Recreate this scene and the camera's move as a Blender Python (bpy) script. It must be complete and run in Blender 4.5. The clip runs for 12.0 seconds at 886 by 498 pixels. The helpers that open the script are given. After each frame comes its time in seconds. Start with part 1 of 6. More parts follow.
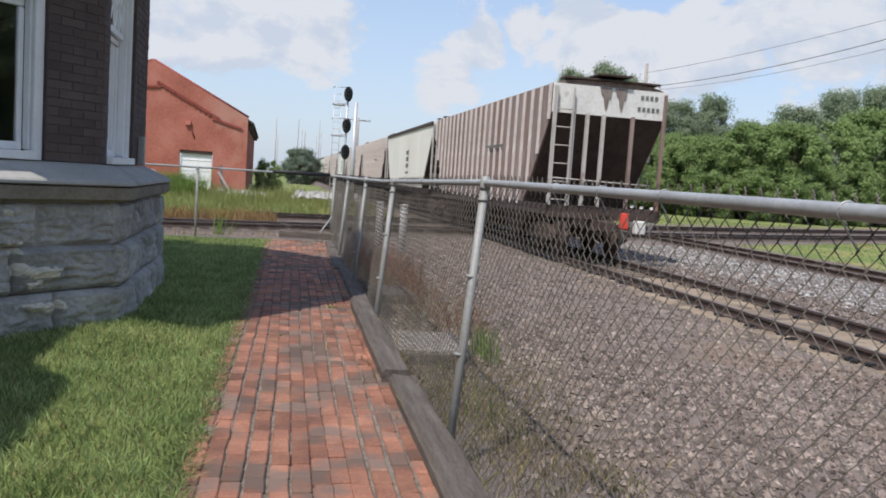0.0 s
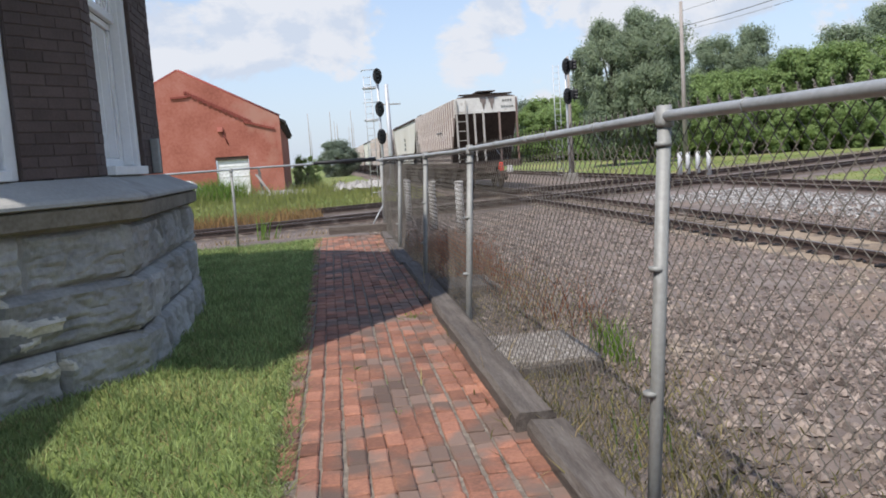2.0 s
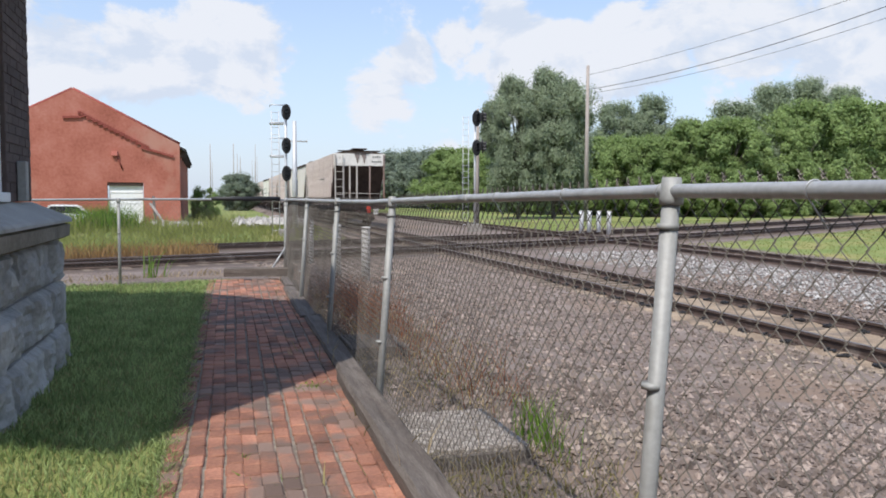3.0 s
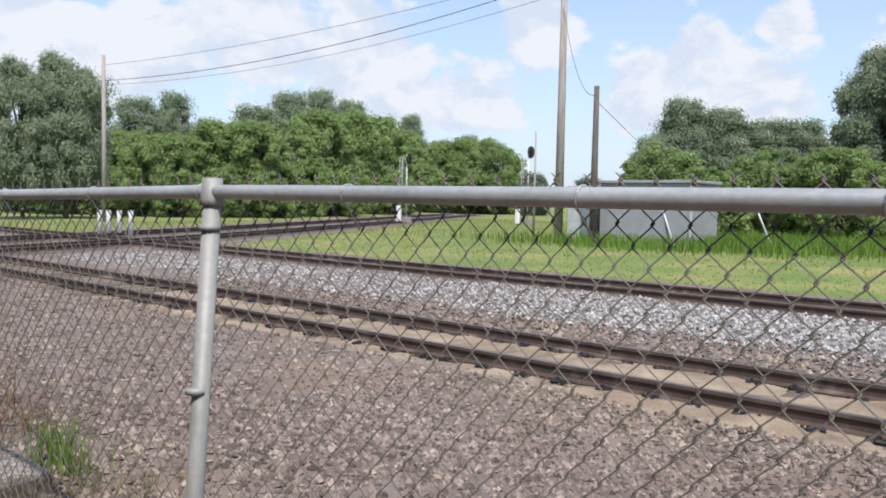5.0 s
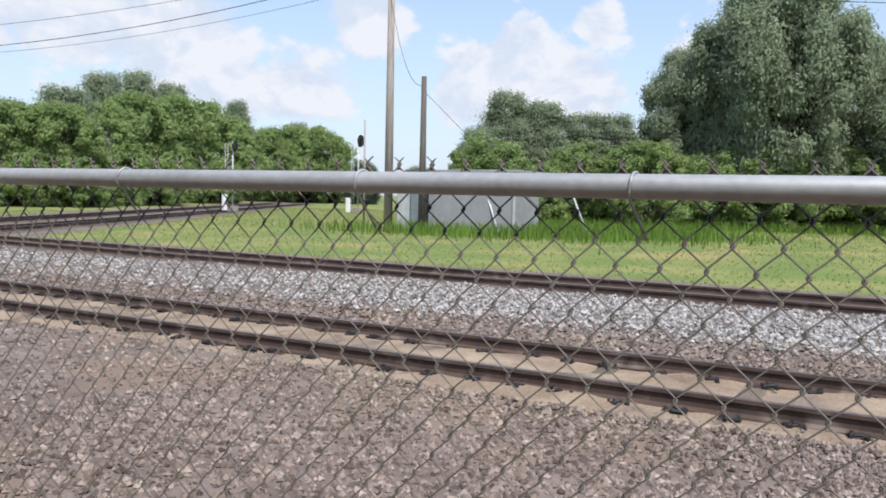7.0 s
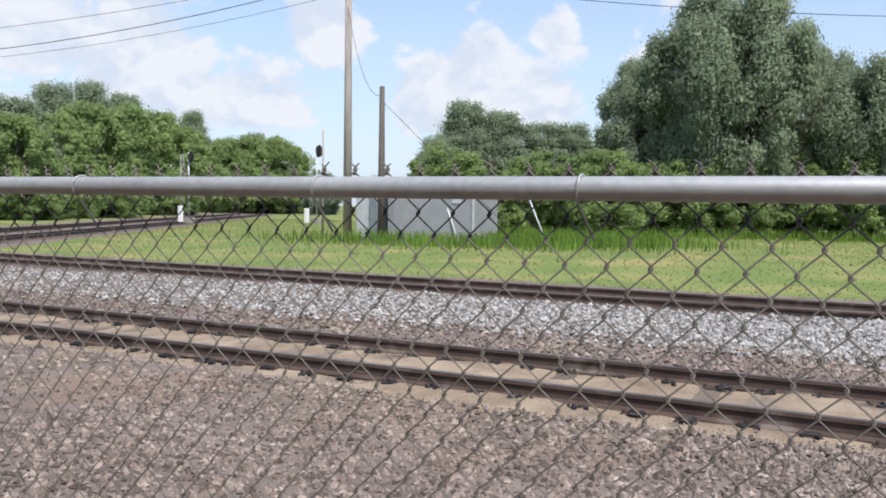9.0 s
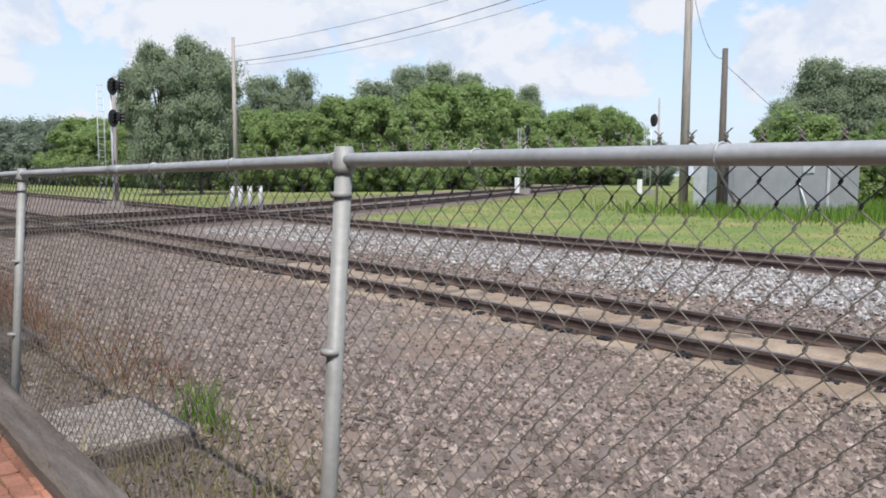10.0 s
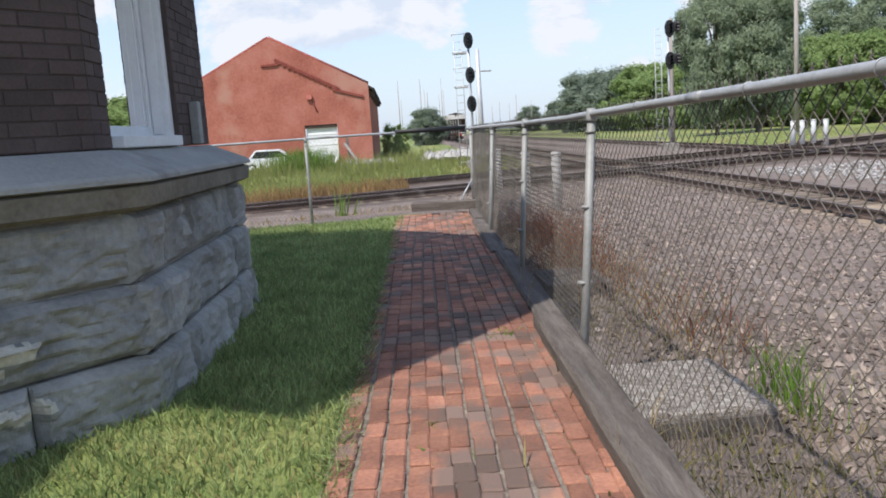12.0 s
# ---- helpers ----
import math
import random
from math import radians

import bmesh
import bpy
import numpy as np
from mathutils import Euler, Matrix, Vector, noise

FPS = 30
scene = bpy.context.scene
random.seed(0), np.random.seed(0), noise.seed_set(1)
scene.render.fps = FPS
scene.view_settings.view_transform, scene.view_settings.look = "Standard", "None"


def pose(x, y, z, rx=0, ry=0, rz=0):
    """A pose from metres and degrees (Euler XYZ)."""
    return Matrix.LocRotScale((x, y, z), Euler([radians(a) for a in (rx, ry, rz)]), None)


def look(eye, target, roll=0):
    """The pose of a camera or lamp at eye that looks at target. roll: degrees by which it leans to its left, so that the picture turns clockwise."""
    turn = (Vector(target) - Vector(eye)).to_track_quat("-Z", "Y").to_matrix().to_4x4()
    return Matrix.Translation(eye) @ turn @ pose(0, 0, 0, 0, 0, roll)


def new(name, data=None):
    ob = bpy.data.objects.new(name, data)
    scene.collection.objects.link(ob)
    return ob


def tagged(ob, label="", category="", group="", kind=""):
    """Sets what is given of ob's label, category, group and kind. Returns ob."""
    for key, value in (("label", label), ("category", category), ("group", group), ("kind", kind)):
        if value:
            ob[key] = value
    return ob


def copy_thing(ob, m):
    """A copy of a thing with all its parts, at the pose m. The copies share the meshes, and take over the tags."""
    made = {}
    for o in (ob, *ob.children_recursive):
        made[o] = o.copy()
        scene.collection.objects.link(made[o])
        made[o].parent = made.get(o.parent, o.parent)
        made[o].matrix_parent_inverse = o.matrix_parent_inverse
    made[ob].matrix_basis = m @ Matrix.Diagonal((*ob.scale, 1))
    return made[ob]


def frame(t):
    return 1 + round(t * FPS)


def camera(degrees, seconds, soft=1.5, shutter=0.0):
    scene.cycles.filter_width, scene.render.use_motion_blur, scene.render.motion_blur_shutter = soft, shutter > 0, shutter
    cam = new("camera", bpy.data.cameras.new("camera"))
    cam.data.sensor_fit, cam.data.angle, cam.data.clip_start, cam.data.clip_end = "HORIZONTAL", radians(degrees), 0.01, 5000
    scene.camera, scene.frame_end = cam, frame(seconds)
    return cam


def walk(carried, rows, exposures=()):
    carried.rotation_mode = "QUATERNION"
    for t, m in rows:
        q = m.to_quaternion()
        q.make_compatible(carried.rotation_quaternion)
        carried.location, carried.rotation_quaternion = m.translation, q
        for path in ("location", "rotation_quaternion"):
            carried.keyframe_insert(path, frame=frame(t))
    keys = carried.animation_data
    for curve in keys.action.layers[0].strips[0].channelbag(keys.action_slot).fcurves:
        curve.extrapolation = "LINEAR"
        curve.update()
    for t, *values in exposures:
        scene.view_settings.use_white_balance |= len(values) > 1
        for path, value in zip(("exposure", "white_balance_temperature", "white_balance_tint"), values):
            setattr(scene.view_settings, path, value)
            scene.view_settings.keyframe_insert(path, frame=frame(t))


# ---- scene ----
cam = camera(58.0, 12.0, soft=1.8)
PATH = [
    (0, (0.615, 0.306, 1.217), (1.05, 2.251, 1.048), 3.9),
    (0.2, (0.596, 0.453, 1.231), (1.070, 2.390, 1.066), 2.6),
    (0.5, (0.594, 0.67, 1.2), (1.06, 2.608, 1.032), 0.8),
    (0.7, (0.598, 0.812, 1.184), (0.929, 2.770, 0.943), 0.3),
    (1, (0.621, 1.012, 1.197), (0.89, 2.988, 1.048), -1.4),
    (1.2, (0.613, 1.138, 1.211), (0.708, 3.129, 1.051), 2.0),
    (1.5, (0.588, 1.354, 1.169), (0.641, 3.339, 0.929), 6.4),
    (1.8, (0.559, 1.633, 1.165), (0.849, 3.607, 1.021), -1.9),
    (2, (0.576, 1.809, 1.145), (0.896, 3.77, 0.917), -3.9),
    (2.2, (0.569, 1.968, 1.161), (0.776, 3.942, 0.918), -3.0),
    (2.5, (0.582, 2.158, 1.18), (0.668, 4.156, 1.142), -1.1),
    (2.7, (0.589, 2.271, 1.203), (0.787, 4.260, 1.132), 3.0),
    (3, (0.597, 2.445, 1.204), (1.167, 4.358, 1.077), 0.2),
    (3.2, (0.587, 2.53, 1.211), (1.282, 4.402, 1.106), -0.7),
    (4.8, (0.58, 2.54, 1.21), (1.845, 4.086, 1.108), -0.6),
    (5, (0.576, 2.483, 1.205), (2.099, 3.773, 1.092), 1.1),
    (5.5, (0.607, 2.424, 1.208), (2.359, 3.383, 1.107), 0.9),
    (6, (0.617, 2.413, 1.201), (2.399, 3.31, 1.059), 1.5),
    (6.5, (0.626, 2.42, 1.2), (2.392, 3.347, 1.051), 1.3),
    (6.7, (0.626, 2.421, 1.2), (2.383, 3.367, 1.065), 1.2),
    (8.3, (0.61, 2.404, 1.197), (2.406, 3.274, 1.07), 0.1),
    (8.5, (0.608, 2.398, 1.197), (2.414, 3.247, 1.066), -0.2),
    (9, (0.6, 2.4, 1.191), (2.404, 3.255, 1.084), 0.7),
    (9.5, (0.582, 2.448, 1.191), (2.184, 3.641, 1.084), 0.0),
    (10, (0.558, 2.492, 1.188), (1.871, 3.989, 1.003), 0.2),
    (10.3, (0.546, 2.525, 1.210), (1.454, 4.296, 1.018), 0.0),
    (10.5, (0.558, 2.535, 1.202), (1.222, 4.413, 1.031), 0.7),
    (11, (0.578, 2.623, 1.191), (0.832, 4.584, 0.896), 0.4),
    (11.2, (0.591, 2.697, 1.211), (0.893, 4.659, 0.969), 0.8),
    (11.5, (0.613, 2.855, 1.187), (0.95, 4.818, 0.998), -1.1),
    (12, (0.702, 3.15, 1.148), (0.798, 5.126, 0.858), -3.8),
]
walk(cam, [(t, look(eye, target, roll)) for t, eye, target, roll in PATH], exposures=[(0, 0.06), (1.5, 0.13), (2.5, 0.22), (3.2, 0.26), (5, 0.3), (9.5, 0.3), (10.5, 0.26), (12, 0.34)])

# ---------- light ----------
SUN_TO = Vector((-0.66, -0.75, 0.0)).normalized()
SUN_EL = radians(56)
world = bpy.data.worlds.new("summer_sky")
scene.world = world
world.use_nodes = True
wn, wl = world.node_tree.nodes, world.node_tree.links
wn.clear()


def wnode(kind, **values):
    n = wn.new(kind)
    for k, v in values.items():
        n.inputs[k].default_value = v
    return n


w_out = wn.new("ShaderNodeOutputWorld")
w_bg = wn.new("ShaderNodeBackground")
w_sky = wn.new("ShaderNodeTexSky")
w_sky.sky_type = "NISHITA"
w_sky.sun_disc = False
w_sky.sun_elevation = SUN_EL
w_sky.sun_rotation = math.atan2(SUN_TO.x, SUN_TO.y)
w_sky.air_density, w_sky.dust_density, w_sky.ozone_density = 1.0, 1.2, 1.5
w_bg.inputs["Strength"].default_value = 0.15
w_co = wn.new("ShaderNodeTexCoord")
w_map = wn.new("ShaderNodeMapping")
w_map.inputs["Scale"].default_value = (1.0, 1.0, 1.5)
w_map.inputs["Location"].default_value = (0.35, 0.1, 0.0)
w_n1 = wnode("ShaderNodeTexNoise", Scale=7.5, Detail=12.0, Roughness=0.6, Distortion=0.25)
w_map2 = wn.new("ShaderNodeMapping")
w_map2.inputs["Scale"].default_value = (1.0, 1.0, 1.5)
w_map2.inputs["Location"].default_value = (0.33, 0.08, 0.035)
w_n2 = wnode("ShaderNodeTexNoise", Scale=7.5, Detail=6.0, Roughness=0.6, Distortion=0.25)
w_veil = wnode("ShaderNodeTexNoise", Scale=2.2, Detail=5.0, Roughness=0.5)
# the fair-weather clouds: bearing and height in degrees, breadth, thickness
CLOUDS = [
    (2, 10.5, 5.5, 0.9), (-3.5, 8.3, 5, 0.85), (-9, 8, 5.5, 0.7), (5.7, 9.6, 2.2, 0.6), (12.3, 7.3, 4, 0.7), (14.2, 9.3, 2.4, 0.7),
    (17.2, 11, 1.9, 0.55), (21.2, 11.6, 2.6, 0.75), (23.5, 9, 5, 0.85), (30, 9.5, 5, 0.85), (37, 11.5, 6, 0.8), (45, 8.8, 7, 0.9),
    (51.5, 7.5, 6, 0.75), (56, 12.3, 4.2, 0.8), (64.2, 8.2, 4.2, 0.85), (67, 10.3, 3.6, 0.9), (70, 7.6, 5.5, 0.95), (72.4, 12, 2.8, 0.9),
    (-20, 13, 8, 0.8), (86, 17, 6, 0.8), (-45, 14, 11, 0.9), (130, 18, 14, 0.9), (170, 25, 13, 0.9), (-100, 22, 14, 0.9),
]
w_total = None
for bearing, up, wide, thick in CLOUDS:
    w_d = wn.new("ShaderNodeVectorMath")
    w_d.operation = "DISTANCE"
    w_d.inputs[1].default_value = (math.sin(radians(bearing)) * math.cos(radians(up)), math.cos(radians(bearing)) * math.cos(radians(up)), math.sin(radians(up)))
    wl.new(w_co.outputs["Generated"], w_d.inputs[0])
    w_b = wn.new("ShaderNodeMapRange")
    w_b.interpolation_type = "SMOOTHSTEP"
    w_b.inputs["From Min"].default_value, w_b.inputs["From Max"].default_value = 0.0, radians(wide) * 1.25
    w_b.inputs["To Min"].default_value, w_b.inputs["To Max"].default_value = thick, 0.0
    wl.new(w_d.outputs["Value"], w_b.inputs["Value"])
    if w_total is None:
        w_total = w_b.outputs[0]
    else:
        w_m = wn.new("ShaderNodeMath")
        w_m.operation = "MAXIMUM"
        wl.new(w_total, w_m.inputs[0])
        wl.new(w_b.outputs[0], w_m.inputs[1])
        w_total = w_m.outputs[0]
w_den = wn.new("ShaderNodeMath")
w_den.operation = "MULTIPLY_ADD"
w_den.inputs[1].default_value = 2.4
w_den2 = wn.new("ShaderNodeMath")
w_den2.operation = "MULTIPLY_ADD"
w_den2.inputs[1].default_value = 0.75
w_sub = wn.new("ShaderNodeMath")
w_sub.operation = "SUBTRACT"
w_lit = wn.new("ShaderNodeMapRange")
w_lit.inputs["From Min"].default_value, w_lit.inputs["From Max"].default_value = -0.07, 0.05
w_r1 = wn.new("ShaderNodeValToRGB")
w_r1.color_ramp.interpolation = "EASE"
w_r1.color_ramp.elements[0].position, w_r1.color_ramp.elements[1].position = 0.5, 0.74
w_sep = wn.new("ShaderNodeSeparateXYZ")
w_haze = wn.new("ShaderNodeMapRange")
w_haze.inputs["From Min"].default_value, w_haze.inputs["From Max"].default_value = 0.0, 0.4
w_haze.inputs["To Min"].default_value, w_haze.inputs["To Max"].default_value = 0.8, 0.12
w_shade = wn.new("ShaderNodeMixRGB")
w_shade.inputs[1].default_value, w_shade.inputs[2].default_value = (3.75, 4.2, 5.0, 1), (4.65, 4.85, 5.3, 1)
w_hmix = wn.new("ShaderNodeMixRGB")
w_hmix.inputs[2].default_value = (3.9, 4.4, 5.25, 1)
w_tint = wn.new("ShaderNodeMixRGB")
w_tint.blend_type = "MULTIPLY"
w_tint.inputs[0].default_value = 1.0
w_tint.inputs[2].default_value = (0.97, 1.06, 1.18, 1)
w_mix = wn.new("ShaderNodeMixRGB")
wl.new(w_co.outputs["Generated"], w_map.inputs["Vector"])
wl.new(w_map.outputs[0], w_n1.inputs["Vector"])
wl.new(w_co.outputs["Generated"], w_map2.inputs["Vector"])
wl.new(w_map2.outputs[0], w_n2.inputs["Vector"])
wl.new(w_co.outputs["Generated"], w_veil.inputs["Vector"])
wl.new(w_n1.outputs["Fac"], w_den.inputs[0])
wl.new(w_total, w_den.inputs[2])
wl.new(w_veil.outputs["Fac"], w_den2.inputs[0])
wl.new(w_den.outputs[0], w_den2.inputs[2])
w_less = wn.new("ShaderNodeMath")
w_less.operation = "SUBTRACT"
w_less.inputs[1].default_value = 1.25
wl.new(w_den2.outputs[0], w_less.inputs[0])
wl.new(w_less.outputs[0], w_r1.inputs[0])
wl.new(w_n1.outputs["Fac"], w_sub.inputs[0])
wl.new(w_n2.outputs["Fac"], w_sub.inputs[1])
wl.new(w_sub.outputs[0], w_lit.inputs["Value"])
wl.new(w_lit.outputs[0], w_shade.inputs[0])
wl.new(w_co.outputs["Generated"], w_sep.inputs[0])
wl.new(w_sep.outputs["Z"], w_haze.inputs["Value"])
wl.new(w_haze.outputs[0], w_hmix.inputs[0])
wl.new(w_tint.outputs[0], w_hmix.inputs[1])
wl.new(w_sky.outputs[0], w_tint.inputs[1])
wl.new(w_r1.outputs[0], w_mix.inputs[0])
wl.new(w_hmix.outputs[0], w_mix.inputs[1])
wl.new(w_shade.outputs[0], w_mix.inputs[2])
wl.new(w_mix.outputs[0], w_bg.inputs["Color"])
wl.new(w_bg.outputs[0], w_out.inputs["Surface"])

sun_data = bpy.data.lights.new("sun", "SUN")
sun_data.energy, sun_data.angle, sun_data.color = 4.15, radians(0.6), (1.0, 0.95, 0.91)
sun = new("sun", sun_data)
sun_from = SUN_TO * math.cos(SUN_EL) + Vector((0, 0, math.sin(SUN_EL)))
sun.matrix_world = look(sun_from * 60, (0, 0, 0))


# ---------- materials ----------
def material(name, colours, scale=6.0, rough=0.8, metal=0.0, bump=0.3, fine=60.0, spots=None, vary=0.0, stretch=(1, 1, 1), spec=0.4, contrast=0.25, rand=None, place=False):
    """Two scales of noise between colours, a fine bump, stains of a second colour, variation from piece to piece."""
    m = bpy.data.materials.new(name)
    m.use_nodes = True
    n, l = m.node_tree.nodes, m.node_tree.links
    b = n["Principled BSDF"]
    co = n.new("ShaderNodeTexCoord")
    mp = n.new("ShaderNodeMapping")
    mp.inputs["Scale"].default_value = stretch
    src = n.new("ShaderNodeNewGeometry").outputs["Position"] if place else co.outputs["Object"]
    l.new(src, mp.inputs["Vector"])
    big = n.new("ShaderNodeTexNoise")
    big.inputs["Scale"].default_value, big.inputs["Detail"].default_value, big.inputs["Roughness"].default_value = scale, 6, 0.6
    small = n.new("ShaderNodeTexNoise")
    small.inputs["Scale"].default_value, small.inputs["Detail"].default_value = fine, 4
    for t in (big, small):
        l.new(mp.outputs[0], t.inputs["Vector"])
    add = n.new("ShaderNodeMath")
    add.operation = "MULTIPLY_ADD"
    l.new(small.outputs["Fac"], add.inputs[0])
    add.inputs[1].default_value = 0.5
    l.new(big.outputs["Fac"], add.inputs[2])
    ramp = n.new("ShaderNodeValToRGB")
    els = ramp.color_ramp.elements
    lo, hi = 0.75 - contrast, 0.75 + contrast
    while len(els) < len(colours):
        els.new(0.5)
    for i, c in enumerate(colours):
        els[i].position = lo + (hi - lo) * i / max(1, len(colours) - 1)
        els[i].color = (*c, 1)
    l.new(add.outputs[0], ramp.inputs[0])
    out = ramp.outputs[0]
    if spots:
        colour, size, at = spots
        sn = n.new("ShaderNodeTexNoise")
        sn.inputs["Scale"].default_value, sn.inputs["Detail"].default_value = size, 5
        l.new(mp.outputs[0], sn.inputs["Vector"])
        sr = n.new("ShaderNodeMapRange")
        sr.inputs["From Min"].default_value, sr.inputs["From Max"].default_value = at, at + 0.1
        l.new(sn.outputs["Fac"], sr.inputs["Value"])
        mx = n.new("ShaderNodeMixRGB")
        mx.inputs[2].default_value = (*colour, 1)
        l.new(sr.outputs[0], mx.inputs[0])
        l.new(out, mx.inputs[1])
        out = mx.outputs[0]
    if vary:
        if rand == "island":
            src = n.new("ShaderNodeNewGeometry").outputs["Random Per Island"]
        else:
            src = n.new("ShaderNodeObjectInfo").outputs["Random"]
        mr = n.new("ShaderNodeMapRange")
        mr.inputs["To Min"].default_value, mr.inputs["To Max"].default_value = 1 - vary, 1 + vary
        l.new(src, mr.inputs["Value"])
        hs = n.new("ShaderNodeHueSaturation")
        l.new(mr.outputs[0], hs.inputs["Value"])
        l.new(out, hs.inputs["Color"])
        out = hs.outputs[0]
    l.new(out, b.inputs["Base Color"])
    b.inputs["Roughness"].default_value = rough
    b.inputs["Metallic"].default_value = metal
    b.inputs["Specular IOR Level"].default_value = spec
    if bump:
        bp = n.new("ShaderNodeBump")
        bp.inputs["Strength"].default_value = bump
        bp.inputs["Distance"].default_value = 0.01
        l.new(add.outputs[0], bp.inputs["Height"])
        l.new(bp.outputs[0], b.inputs["Normal"])
    return m


def leafy(name, dark, light, vary=0.3, scale=0.35):
    m = material(name, [dark, light], scale=scale, rough=0.85, bump=0, fine=3.0, vary=vary, rand="island", contrast=0.3, spec=0.12)
    n, l = m.node_tree.nodes, m.node_tree.links
    b = n["Principled BSDF"]
    tr = n.new("ShaderNodeBsdfTranslucent")
    l.new(b.inputs["Base Color"].links[0].from_socket, tr.inputs["Color"])
    mix = n.new("ShaderNodeMixShader")
    mix.inputs[0].default_value = 0.55
    l.new(b.outputs[0], mix.inputs[1])
    l.new(tr.outputs[0], mix.inputs[2])
    l.new(mix.outputs[0], n["Material Output"].inputs["Surface"])
    return m


M_BRICK = material("paving_brick", [(0.14, 0.072, 0.05), (0.27, 0.122, 0.08), (0.38, 0.185, 0.115)], scale=3.2, rough=0.92, fine=70, spots=((0.165, 0.112, 0.088), 2.6, 0.48), vary=0.34, bump=0.6, place=True)
M_BRICKS_FAR = material("paving_brick_far", [(0.14, 0.072, 0.05), (0.27, 0.122, 0.08), (0.38, 0.185, 0.115)], scale=3.2, rough=0.92, fine=70, spots=((0.165, 0.112, 0.088), 2.6, 0.48), vary=0.34, bump=0.6, place=True, rand="island")
M_JOINT = material("sand_joint", [(0.085, 0.066, 0.052), (0.3, 0.255, 0.205)], scale=20, rough=1.0, fine=140)
M_WOOD = material("weathered_tie", [(0.055, 0.045, 0.038), (0.115, 0.096, 0.082), (0.175, 0.155, 0.135)], scale=3, rough=0.95, fine=30, stretch=(7, 0.7, 7), bump=1.0)
M_TIE = material("track_tie", [(0.11, 0.085, 0.066), (0.21, 0.168, 0.128)], scale=3, rough=0.95, fine=30, stretch=(0.7, 6, 6), bump=0.8, vary=0.25, place=True)
M_GALV = material("galvanised_steel", [(0.33, 0.34, 0.34), (0.5, 0.51, 0.51)], scale=5, rough=0.5, metal=0.35, fine=70, bump=0.12, spots=((0.26, 0.25, 0.23), 3, 0.62))
M_POST = material("dull_galvanised_post", [(0.22, 0.222, 0.208), (0.34, 0.342, 0.325)], scale=4, rough=0.6, metal=0.2, fine=60, bump=0.15, spots=((0.17, 0.16, 0.14), 3, 0.62))
M_WIRE = material("dull_wire", [(0.075, 0.064, 0.052), (0.16, 0.143, 0.12)], scale=3, rough=0.6, metal=0.15, fine=40, bump=0.1)
M_RUST = material("rusty_rail", [(0.045, 0.031, 0.025), (0.105, 0.07, 0.056)], scale=4, rough=0.85, fine=50, bump=0.4, spots=((0.16, 0.13, 0.11), 2, 0.58))
M_RAILTOP = material("worn_rail_head", [(0.12, 0.097, 0.086), (0.21, 0.178, 0.16)], scale=2, rough=0.45, metal=0.6, fine=30, bump=0.1)
M_STONE = material("rock_faced_limestone", [(0.2, 0.195, 0.18), (0.31, 0.3, 0.275), (0.4, 0.39, 0.36)], scale=3.5, rough=0.95, fine=35, bump=0.9, vary=0.15, place=True, spots=((0.46, 0.44, 0.38), 4, 0.66))
# fresh breaks, brightened in colour for the sun grazing the spalls
M_SPALL = material("fresh_sunlit_limestone", [(0.42, 0.38, 0.3), (0.68, 0.63, 0.52)], scale=9, rough=0.95, fine=60, bump=0.6, place=True)
M_LEDGE = material("sawn_limestone", [(0.3, 0.29, 0.265), (0.42, 0.41, 0.38)], scale=2.5, rough=0.92, fine=45, bump=0.3, spots=((0.2, 0.19, 0.17), 1.6, 0.62))
# brown stain plus the shade under the ledge, both put in the colour
M_BELT = material("stained_shaded_brown_stone", [(0.12, 0.1, 0.075), (0.2, 0.175, 0.135), (0.27, 0.245, 0.2)], scale=3, rough=0.95, fine=40, bump=0.5)
M_MORTAR = material("grey_mortar", [(0.22, 0.21, 0.19), (0.33, 0.32, 0.3)], scale=12, rough=1.0, fine=80, bump=0.5)
M_WALLBRICK = material("dark_brown_brick", [(0.072, 0.053, 0.047), (0.115, 0.084, 0.075)], scale=4, rough=0.9, fine=80, vary=0.16, bump=0.4, place=True)
M_WALLJOINT = material("dark_brick_joint", [(0.07, 0.053, 0.047), (0.1, 0.076, 0.068)], scale=14, rough=1.0, fine=80)
M_WHITE = material("white_paint", [(0.68, 0.68, 0.67), (0.8, 0.8, 0.79)], scale=4, rough=0.5, fine=40, bump=0.08)
M_REDBRICK = material("red_brick_wall", [(0.26, 0.082, 0.055), (0.36, 0.125, 0.088), (0.42, 0.175, 0.135)], scale=0.5, rough=0.95, fine=6, bump=0.3, spots=((0.4, 0.2, 0.15), 0.35, 0.6))
M_REDTRIM = material("dark_red_course", [(0.2, 0.05, 0.04), (0.3, 0.08, 0.06)], scale=2, rough=0.95, fine=10)
M_REDPALE = material("repaired_gable_brick", [(0.42, 0.13, 0.1), (0.5, 0.18, 0.14)], scale=0.6, rough=0.95, fine=6)
M_ROOF = material("dark_shingle", [(0.03, 0.03, 0.032), (0.07, 0.068, 0.066)], scale=5, rough=0.95, fine=60)
M_BLACK = material("black_paint", [(0.012, 0.012, 0.013), (0.03, 0.03, 0.032)], scale=3, rough=0.55, fine=20, bump=0.05)
M_LENS = material("dark_signal_lens", [(0.02, 0.022, 0.025), (0.035, 0.037, 0.04)], scale=3, rough=0.12, fine=20, bump=0)
M_SILVER = material("aluminium_paint", [(0.42, 0.43, 0.44), (0.58, 0.59, 0.6)], scale=3, rough=0.5, metal=0.3, fine=20, bump=0.05)
M_POLE = material("grey_pole_wood", [(0.22, 0.19, 0.17), (0.4, 0.36, 0.325)], scale=2, rough=0.95, fine=20, stretch=(5, 5, 0.5), bump=0.6)
